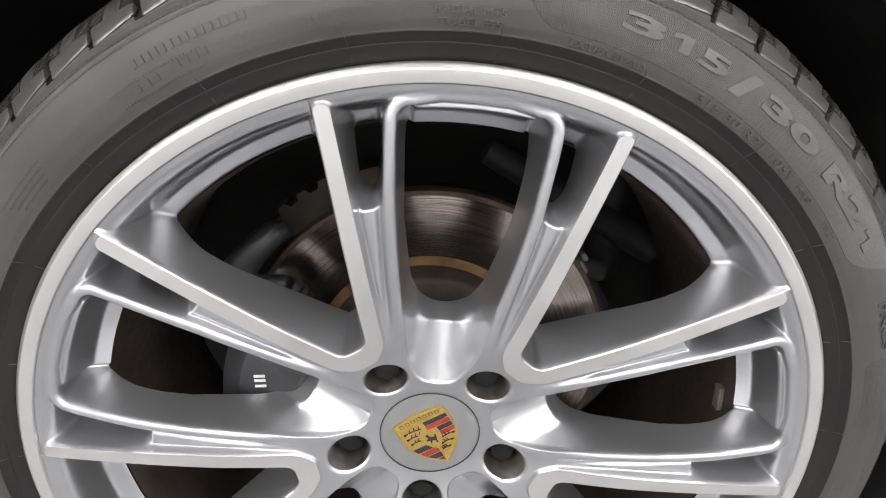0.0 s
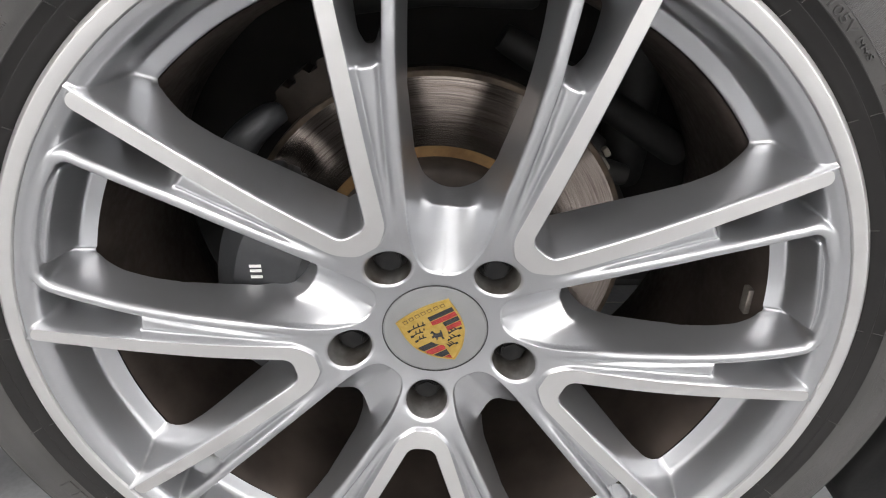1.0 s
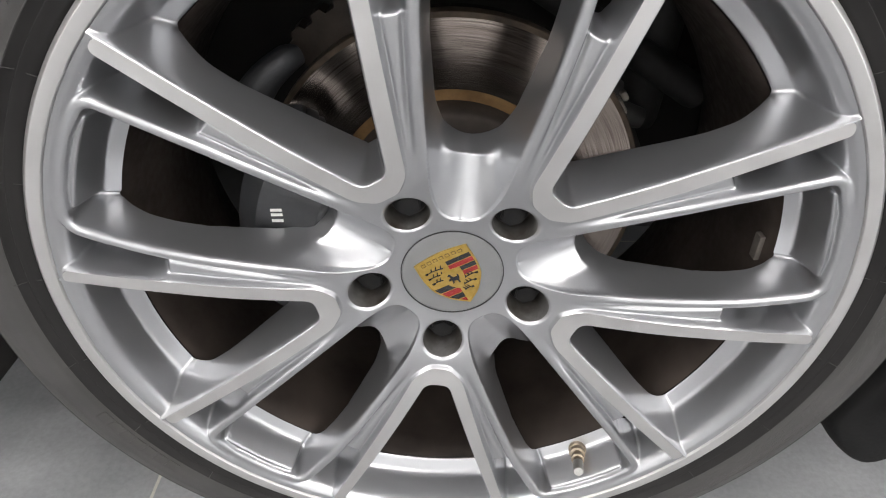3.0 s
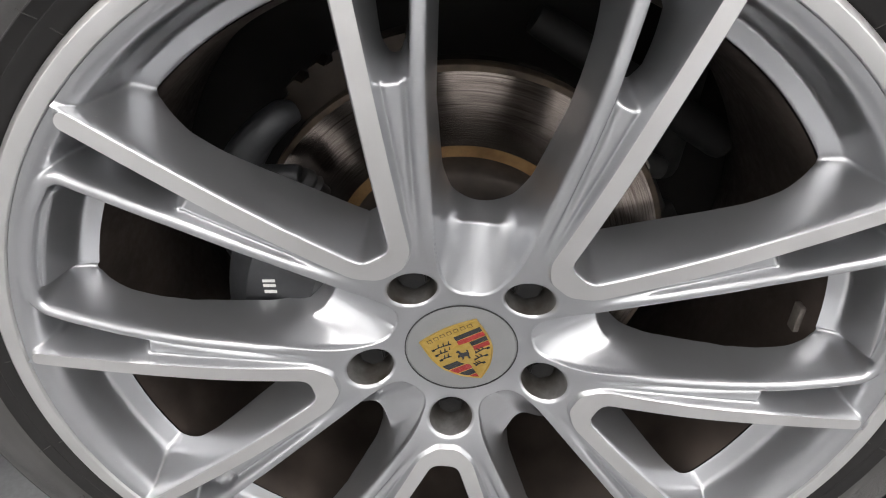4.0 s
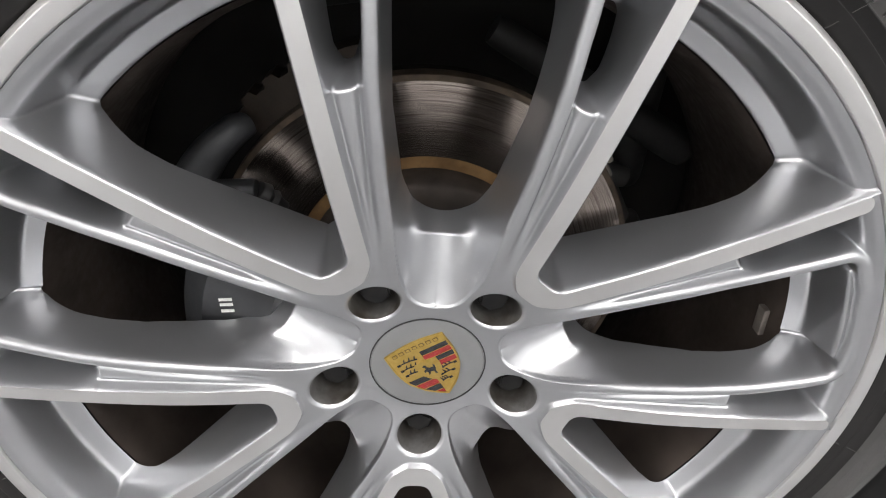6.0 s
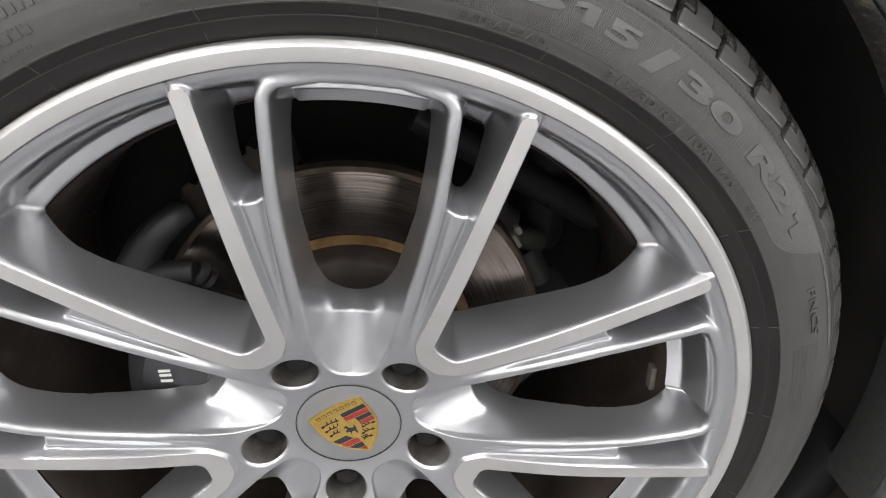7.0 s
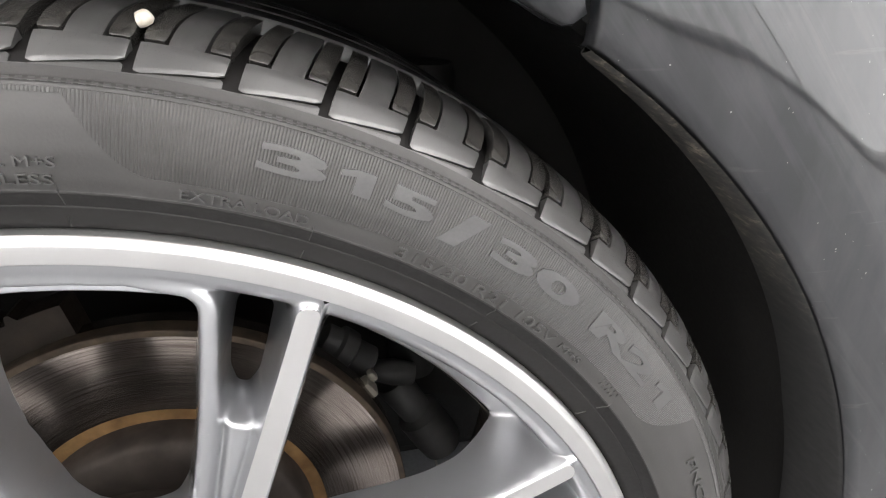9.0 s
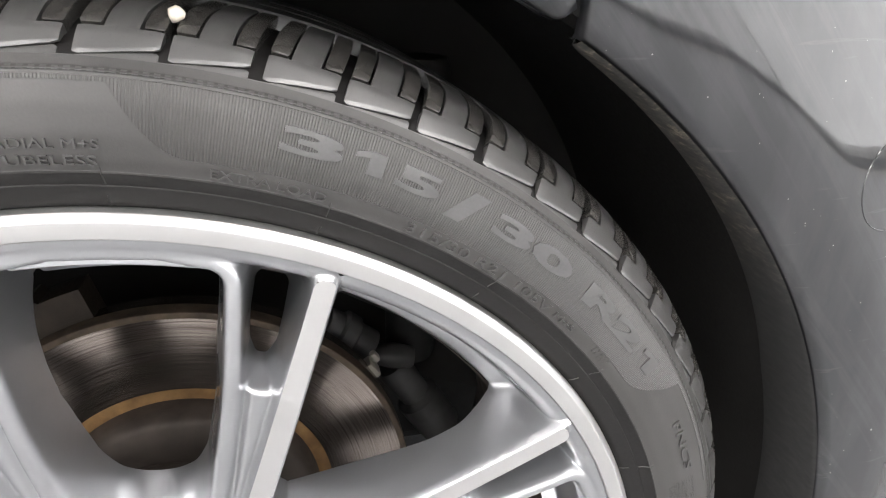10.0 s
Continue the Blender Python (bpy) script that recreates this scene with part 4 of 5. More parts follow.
def tyre_marks(tyre):
    # letters paler than the sidewall: light caught by the relief is in the colour
    pale = vary("lit_letter_rubber", (0.070, 0.069, 0.069), (0.086, 0.085, 0.084), 60, (0.40, 0.48), fine=700)
    plain = vary("lit_print_rubber", (0.060, 0.0585, 0.057), (0.074, 0.0725, 0.071), 60, (0.4, 0.5), fine=700)
    ribbed_band(tyre)
    lettering(tyre, "3", 0.3193, 0.0088, 18.6, 22.9, 0.0011, pale, 0.05)
    lettering(tyre, "1", 0.3193, 0.0088, 23.7, 25.9, 0.0011, pale, 0.02)
    lettering(tyre, "5", 0.3193, 0.0088, 26.9, 30.4, 0.0011, pale, 0.05)
    lettering(tyre, "/", 0.3170, 0.0118, 31.2, 34.4, 0.0010, pale, 0.09)
    lettering(tyre, "30", 0.3193, 0.0088, 35.4, 43.9, 0.0011, pale, 0.06)
    lettering(tyre, "R2", 0.3188, 0.0092, 46.2, 54.6, 0.0011, pale, 0.055)
    lettering(tyre, "1", 0.3188, 0.0092, 55.6, 58.1, 0.0011, pale)
    lettering(tyre, "315/30 R21 105V", 0.3024, 0.0047, 29.2, 44.8, 0.0011, plain)
    lettering(tyre, "M+S", 0.3032, 0.0034, 45.6, 48.3, 0.0011, plain)
    lettering(tyre, "EXTRA LOAD", 0.3026, 0.0038, 14.5, 22.7, 0.0011, plain)
    lettering(tyre, "RADIAL M+S", 0.3098, 0.0036, 0.85, 7.7, 0.0011, plain)
    lettering(tyre, "TUBELESS", 0.3036, 0.0038, 1.1, 7.45, 0.0011, plain)
    lettering(tyre, "PNCS", 0.3200, 0.0050, 65.8, 72.6, 0.0011, plain)
    bars(tyre, 0.3205, 0.0042, -28.4, -16.2, 15, 0.0007, RUBBER)
    bars(tyre, 0.3098, 0.0030, -12.6, -7.6, 7, 0.0006, RUBBER)
    bars(tyre, 0.3066, 0.0012, -12.2, -7.9, 12, 0.0004, RUBBER)
    bars(tyre, 0.3040, 0.0010, -9.8, -8.4, 4, 0.0004, RUBBER)
    bars(tyre, 0.3150, 0.0011, -32.4, -21.6, 26, 0.0004, RUBBER)
    bars(tyre, 0.3098, 0.0034, -29.6, -26.2, 3, 0.0006, RUBBER)
    bars(tyre, 0.3112, 0.0034, -24.8, -20.8, 4, 0.0006, RUBBER)
    bars(tyre, 0.3062, 0.0011, -31.8, -22.0, 24, 0.0004, RUBBER)
    for k, r in enumerate((0.3165, 0.3132, 0.3100, 0.3068)):
        bars(tyre, r, 0.0012, -49.6 + 0.5 * k, -42.4 - 0.4 * k, 16, 0.0004, RUBBER)
    bars(tyre, 0.3065, 0.0014, 51.6, 54.4, 5, 0.0005, RUBBER)
    bars(tyre, 0.3040, 0.0014, 51.6, 54.0, 5, 0.0005, RUBBER)
    bars(tyre, 0.3040, 0.0090, -128.0, -111.5, 7, 0.0008, RUBBER, 0.8)
    for k, r in enumerate((0.3170, 0.3142, 0.3114, 0.3086)):
        bars(tyre, r, 0.0011, 74.5, 84.5, 22, 0.0004, RUBBER)
    for k in range(23):
        a = 7.5 + 15.652 * k
        ridge_line(tyre, 0.2955, 0.3030, a + 0.10, a, 0.0005)
        ridge_line(tyre, 0.2855, 0.2905, a, a + 0.05, 0.0006)
    # stippled band low on the sidewall
    rnd = random.Random(5)
    bm = bmesh.new()
    for i in range(330):
        for k in range(11):
            a = radians(74 + 0.2 * i + rnd.uniform(-0.07, 0.07))
            r = 0.3065 + 0.00175 * k + rnd.uniform(-0.0006, 0.0006)
            if k < 2 and i < 40 or rnd.random() < 0.12:
                continue
            y, h = float(side_y(r)), rnd.uniform(0.0003, 0.0007)
            q = [bm.verts.new((rr * math.sin(aa), y + 0.0001, rr * math.cos(aa))) for rr, aa in ((r - 0.0006, a), (r, a + 0.0022), (r + 0.0006, a), (r, a - 0.0022))]
            tip = bm.verts.new((r * math.sin(a), y - h, r * math.cos(a)))
            for m in range(4):
                bm.faces.new((q[m], q[(m + 1) % 4], tip))
    tagged(part("stippled_band", bm, RUBBER, tyre, "finely stippled rubber band"), kind="stuff")
    # dotted serration round the edge of the sidewall
    bm = bmesh.new()
    for i in range(600):
        a = radians(i * 0.6)
        b = a + radians(0.34)
        q = []
        for r, y in ((0.3357, -0.00025), (0.3367, -0.00025)):
            for c in (a, b):
                q.append(bm.verts.new((r * math.sin(c), float(side_y(r)) + y, r * math.cos(c))))
        for r in (0.3355, 0.3369):
            for c in (a - 0.0006, b + 0.0006):
                q.append(bm.verts.new((r * math.sin(c), float(side_y(r)) + 0.0003, r * math.cos(c))))
        for f in ((0, 1, 3, 2), (0, 4, 5, 1), (2, 3, 7, 6), (0, 2, 6, 4), (1, 5, 7, 3)):
            bm.faces.new([q[k] for k in f])
    tagged(part("serration", bm, RUBBER_TREAD, tyre), kind="stuff")


tyre = build_tyre()
tyre_marks(tyre)


def pebble(x, y, z, size, label, seed):
    m = vary("pebble_stone", (0.62, 0.54, 0.42), (0.80, 0.76, 0.70), 300, (0.6, 0.8))
    bm = bmesh.new()
    bmesh.ops.create_icosphere(bm, subdivisions=2, radius=size)
    rnd = random.Random(seed)
    for v in bm.verts:
        v.co *= 0.8 + 0.4 * noise.noise(v.co * 260 + Vector((seed, 0, 0)))  + 0.1 * rnd.random()
    ob = part("pebble", bm, m, None, "", True, 50)
    ob.location = (x, y, z + ZC)
    tagged(ob, label, "pebble")


pebble(0.0712, 0.0213, 0.3492, 0.0034, "small pale pebble caught in a tread groove", 3)
pebble(0.2106, 0.0352, 0.2889, 0.0014, "tiny white stone chip on the tyre tread", 8)


# ---------------------------------------------------------------- brake
def build_brake():
    disc_m, nt, b = material("brake_disc_steel")
    tc = nt.nodes.new("ShaderNodeTexCoord")
    sep = nt.nodes.new("ShaderNodeSeparateXYZ")
    nt.links.new(tc.outputs["Object"], sep.inputs[0])
    cmb = nt.nodes.new("ShaderNodeCombineXYZ")
    hyp = nt.nodes.new("ShaderNodeVectorMath")
    hyp.operation = "LENGTH"
    flat = nt.nodes.new("ShaderNodeVectorMath")
    flat.operation = "MULTIPLY"
    flat.inputs[1].default_value = (1, 0, 1)
    nt.links.new(tc.outputs["Object"], flat.inputs[0])
    nt.links.new(flat.outputs[0], hyp.inputs[0])
    at = nt.nodes.new("ShaderNodeMath")
    at.operation = "ARCTAN2"
    nt.links.new(sep.outputs[0], at.inputs[0])
    nt.links.new(sep.outputs[2], at.inputs[1])
    nt.links.new(hyp.outputs["Value"], cmb.inputs[0])
    nt.links.new(at.outputs[0], cmb.inputs[1])
    mp = nt.nodes.new("ShaderNodeMapping")
    mp.inputs["Scale"].default_value = (900, 2.2, 1)
    nt.links.new(cmb.outputs[0], mp.inputs[0])
    n = nt.nodes.new("ShaderNodeTexNoise")
    n.inputs["Scale"].default_value = 1.0
    n.inputs["Detail"].default_value = 5
    nt.links.new(mp.outputs[0], n.inputs["Vector"])
    c = ramp(nt, n.outputs[0], [(0.34, (0.12, 0.096, 0.082)), (0.46, (0.235, 0.20, 0.178)), (0.7, (0.33, 0.292, 0.266))])
    nt.links.new(c.outputs[0], b.inputs["Base Color"])
    put(b, metal=0.95, rough=0.22)
    b.inputs["Anisotropic"].default_value = 0.85
    b.inputs["Anisotropic Rotation"].default_value = 0.25
    tg = nt.nodes.new("ShaderNodeTangent")
    tg.direction_type, tg.axis = "RADIAL", "Y"
    nt.links.new(tg.outputs[0], b.inputs["Tangent"])
    bump(nt, b, n.outputs[0], 0.22, 0.0005)
    rust = vary("rust_ring", (0.17, 0.092, 0.036), (0.32, 0.19, 0.08), 60, (0.6, 0.8), metal=0.2, fine=400)
    plate_rust = vary("edge_rust", (0.05, 0.036, 0.026), (0.11, 0.08, 0.055), 80, (0.55, 0.75), metal=0.3)
    hat = vary("disc_hat", (0.050, 0.041, 0.035), (0.098, 0.081, 0.070), 40, (0.6, 0.75), metal=0.5)
    Y = 0.140
    disc = thing("brake_disc", "worn steel brake disc with fine scores and a rusty inner ring", "brake disc")
    part("friction_ring", lathe(rounded([(0.164, Y + 0.024), (0.164, Y + 0.0008), (0.1632, Y), (0.1045, Y), (0.1040, Y + 0.002)], 0.0006, 2), n=200), disc_m, disc, "", True)
    part("outer_edge", lathe(rounded([(0.1645, Y + 0.012), (0.1645, Y + 0.0006), (0.1640, Y - 0.0003), (0.1600, Y - 0.0003), (0.1596, Y + 0.0004)], 0.0004, 2), n=200), plate_rust, disc, "brown rusty outer edge", True)
    part("rust_ring", lathe(rounded([(0.1046, Y + 0.0018), (0.0945, Y + 0.0022), (0.0940, Y + 0.006)], 0.0008, 2), n=160), rust, disc, "light brown rusty ring", True)
    part("hat", lathe(rounded([(0.0948, Y + 0.008), (0.0942, Y - 0.012), (0.092, Y - 0.020), (0.080, Y - 0.024), (0.05, Y - 0.026), (0.0, Y - 0.026)], 0.006, 5), n=120), hat, disc, "dark brown disc hat", True)
    part("vent_core", lathe([(0.160, Y + 0.008), (0.160, Y + 0.018)], n=120), DARK, disc)
    # caliper on the forward side
    cal_m = vary("caliper_dark_grey", (0.028, 0.029, 0.031), (0.042, 0.0435, 0.047), 40, (0.4, 0.5), metal=0.2, fine=300)
    cal = thing("brake_caliper", "dark grey painted brake caliper gripping the disc", "brake caliper")

    def arc_body(r0, r1, a0, a1, y0, y1, n=24, bev=0.004):
        bm = bmesh.new()
        rows = []
        for i in range(n + 1):
            a = radians(a0 + (a1 - a0) * i / n)
            e = min(i, n - i) / n
            k = 0.006 * max(0, 1 - e * 10)
            rows.append([bm.verts.new((r * math.sin(a), y, r * math.cos(a))) for r, y in
                         ((r0 + k, y1), (r0 + k, y0 + 0.010), (r0 + 0.010, y0 + k), (r1 - 0.016, y0 + k), (r1 - k, y0 + 0.016), (r1 - k, y1))])
        for p, q in zip(rows, rows[1:]):
            for j in range(5):
                bm.faces.new((p[j], p[j + 1], q[j + 1], q[j]))
        bm.faces.new(rows[0])
        bm.faces.new(rows[-1])
        return bm
    part("caliper_body", arc_body(0.098, 0.168, -112, -61, 0.057, 0.175), cal_m, cal, "", True, 40)
    # curved arm that carries the guide pin, thinner towards its upper end
    bm = bmesh.new()
    prev = None
    path = spline([(-0.166, 0.120, 0.070), (-0.162, 0.120, 0.088), (-0.154, 0.121, 0.104), (-0.142, 0.125, 0.119), (-0.128, 0.132, 0.130), (-0.121, 0.140, 0.133)], 5)
    for i, p in enumerate(path):
        t = i / (len(path) - 1)
        d = Vector(path[min(i + 1, len(path) - 1)] - path[max(i - 1, 0)]).normalized()
        out = d.cross(Vector((0, 1, 0))).normalized()
        dep = out.cross(d)
        ra, rb = 0.0165 - 0.0085 * t ** 1.5, 0.020 - 0.007 * t
        if i in (0, len(path) - 1):
            ra, rb = ra * 0.7, rb * 0.7
        ring = [bm.verts.new(Vector(p) + out * (ra * math.copysign(abs(math.cos(k * math.tau / 16)) ** 0.7, math.cos(k * math.tau / 16))) + dep * (rb * math.copysign(abs(math.sin(k * math.tau / 16)) ** 0.7, math.sin(k * math.tau / 16)))) for k in range(16)]
        if prev:
            for k in range(16):
                bm.faces.new((prev[k], prev[(k + 1) % 16], ring[(k + 1) % 16], ring[k]))
        else:
            bm.faces.new(ring)
        prev = ring
    bm.faces.new(prev)
    part("caliper_arm", bm, cal_m, cal, "", True, 50)

    def rod(p, q, r0, r1, mat, parent, name, label="", n=20, rings=()):
        """A turned rod from p to q with extra rings (t, radius)."""
        p, q = Vector(p), Vector(q)
        ax = (q - p).normalized()
        u = ax.orthogonal().normalized()
        w = ax.cross(u)
        bm = bmesh.new()
        st = [(0.0, r0 * 0.6), (0.0, r0 * 0.9), (0.03, r0)] + list(rings) + [(0.97, r1), (1.0, r1 * 0.9), (1.0, r1 * 0.6)]
        prev = None
        for t, r in st:
            c = p + (q - p) * t
            ring = [bm.verts.new(c + (u * math.cos(k * math.tau / n) + w * math.sin(k * math.tau / n)) * r) for k in range(n)]
            if prev:
                for k in range(n):
                    bm.faces.new((prev[k], prev[(k + 1) % n], ring[(k + 1) % n], ring[k]))
            else:
                bm.faces.new(ring)
            prev = ring
        bm.faces.new(prev)
        return part(name, bm, mat, parent, label, True, 45)
    boot = vary("rubber_boot", (0.020, 0.020, 0.020), (0.034, 0.034, 0.035), 60, (0.5, 0.6))
    rod((-0.152, 0.111, 0.0945), (-0.113, 0.110, 0.0950), 0.0088, 0.0088, cal_m, cal, "guide_pin_housing", "", 24)
    rod((-0.114, 0.113, 0.0935), (-0.100, 0.122, 0.074), 0.0080, 0.006, boot, cal, "pin_boot", "black rubber pin boot", 20, [(0.25, 0.0095), (0.4, 0.007), (0.55, 0.009), (0.7, 0.0065)])
    # outer pad carrier with its notched edge
    plate_m = vary("pad_plate_steel", (0.015, 0.010, 0.0065), (0.034, 0.023, 0.015), 60, (0.5, 0.7), metal=0.3)
    bm = bmesh.new()
    q = [[], []]
    for k, y in enumerate((0.152, 0.175)):
        for i in range(41):
            a = radians(-44 + 32 * i / 40)
            r = 0.186 + (0.005 if (i // 4) % 2 else 0.0) * (i < 30)
            q[k].append((bm.verts.new((0.150 * math.sin(a), y, 0.150 * math.cos(a))), bm.verts.new((r * math.sin(a), y, r * math.cos(a)))))
    for i in range(40):
        (a, b), (c, d) = q[0][i], q[0][i + 1]
        (e, f), (g, h) = q[1][i], q[1][i + 1]
        bm.faces.new((a, b, d, c))
        bm.faces.new((b, f, h, d))
        bm.faces.new((a, c, g, e))
    bm.faces.new((q[0][0][0], q[1][0][0], q[1][0][1], q[0][0][1]))
    bm.faces.new((q[0][-1][0], q[0][-1][1], q[1][-1][1], q[1][-1][0]))
    part("pad_carrier", bm, plate_m, cal, "rust-brown pad carrier with a notched edge")
    # plain pale bars where the maker's name stands
    white = vary("caliper_print", (0.66, 0.66, 0.64), (0.74, 0.74, 0.72), 200, (0.4, 0.5))
    c = Vector((-0.1310, 0.0566, 0.0385))
    for dx, dz, w, h in ((0.0, 0.0052, 0.0084, 0.0022), (0.0, 0.0012, 0.0084, 0.0022), (0.0, -0.0040, 0.0084, 0.0022)):
        bm = bmesh.new()
        box(bm, c.x + dx - w / 2, c.x + dx + w / 2, c.y - 0.0002, c.y + 0.0006, c.z + dz - h / 2, c.z + dz + h / 2)
        part("printed_mark", bm, white, cal, "pale printed bar")
    # wear sensor clip beside the disc
    clip_m = vary("sensor_clip", (0.26, 0.24, 0.20), (0.36, 0.33, 0.28), 90, (0.5, 0.6))
    clip = thing("sensor_clip", "small pale sensor clip behind the brake disc", "clip")
    for nm, b, bev in (("clip_body", (-0.0075, 0.0075, -0.004, 0.010, -0.006, 0.006), 0.0026), ("clip_tab", (-0.003, 0.012, 0.0, 0.008, -0.012, -0.0065), 0.002), ("clip_tab", (-0.010, -0.001, 0.001, 0.009, 0.0065, 0.012), 0.002)):
        bm = bmesh.new()
        box(bm, *b)
        bevel_all(bm, bev)
        part(nm, bm, clip_m, clip, "", True, 40).matrix_basis = Matrix.Translation((0.1415, 0.1640, 0.0785)) @ turn(57)
    # suspension behind the disc; strut and arms carry the shade there in their near-black
    arm_m = vary("suspension_metal", (0.04, 0.039, 0.038), (0.085, 0.083, 0.080), 30, (0.5, 0.65), metal=0.2)
    sus = thing("suspension", "dusty grey suspension upright and arm behind the disc", "suspension")
    rod((0.205, 0.27, 0.30), (0.190, 0.27, 0.02), 0.030, 0.024, DARK, sus, "strut", "", 28, [(0.3, 0.030), (0.31, 0.038), (0.42, 0.038), (0.43, 0.026)])
    rod((0.112, 0.205, 0.104), (0.146, 0.205, 0.074), 0.013, 0.015, arm_m, sus, "ball_joint", "", 24, [(0.25, 0.014), (0.3, 0.0175), (0.55, 0.0175), (0.6, 0.014)])
    rod((0.168, 0.250, 0.022), (0.216, 0.250, -0.062), 0.017, 0.021, arm_m, sus, "bracket", "", 24, [(0.45, 0.015), (0.5, 0.022), (0.8, 0.022)])
    rod((0.150, 0.230, 0.050), (0.186, 0.230, 0.040), 0.009, 0.010, arm_m, sus, "brake_line_joint", "", 16, [(0.5, 0.012)])
    rod((0.06, 0.24, 0.17), (0.24, 0.24, 0.06), 0.013, 0.016, DARK, sus, "control_arm", "", 20)
    rod((-0.09, 0.25, 0.205), (0.09, 0.25, 0.215), 0.020, 0.024, DARK, sus, "upper_link", "", 20, [(0.5, 0.016)])
    rod((0.0, 0.15, 0.0), (0.0, 0.36, 0.0), 0.085, 0.05, DARK, sus, "hub_carrier", "", 32)
    return disc, cal


build_brake()


# ---------------------------------------------------------------- bodywork round the wheel
def car_paint():
    paint, nt, b = material("dark_grey_car_paint")
    n = noise_node(nt, 5, 4, 0.6)
    c = ramp(nt, n.outputs[0], [(0.3, (0.0075, 0.008, 0.0095)), (0.7, (0.011, 0.0118, 0.0135))])
    # faint scratches and specks of dust
    sc = noise_node(nt, 60, 3, 0.5, (0.25, 1, 4.0))
    film = noise_node(nt, 16, 5, 0.65, (1.6, 1, 0.45))
    haze = ramp(nt, film.outputs[0], [(0.42, grey(0.0)), (0.62, grey(0.10)), (0.80, grey(0.24))])
    lines = ramp(nt, sc.outputs[0], [(0.66, grey(0.0)), (0.70, grey(0.07)), (0.74, grey(0.0))])
    wipe = noise_node(nt, 30, 4, 0.6, (5.5, 1, 0.30))
    along = wipe.inputs["Vector"].links[0].from_node
    along.vector_type = "TEXTURE"
    along.inputs["Rotation"].default_value = (0, radians(50), 0)
    marks = ramp(nt, wipe.outputs[0], [(0.50, grey(0.0)), (0.60, grey(0.06)), (0.66, grey(0.02)), (0.72, grey(0.10)), (0.78, grey(0.0))])
    sp = noise_node(nt, 420, 1, 0.5)
    specks = ramp(nt, sp.outputs[0], [(0.79, grey(0.0)), (0.82, grey(0.7))])
    col = mix(nt, haze.outputs[0], c.outputs[0], (0.10, 0.10, 0.104))
    col = mix(nt, lines.outputs[0], col, (0.20, 0.20, 0.20))
    col = mix(nt, marks.outputs[0], col, (0.13, 0.13, 0.135))
    col = mix(nt, specks.outputs[0], col, (0.38, 0.37, 0.35))
    nt.links.new(col, b.inputs["Base Color"])
    put(b, metal=0.0, rough=0.5, spec=0.2, coat=1.0, coat_rough=0.006, coat_ior=1.6)
    return paint


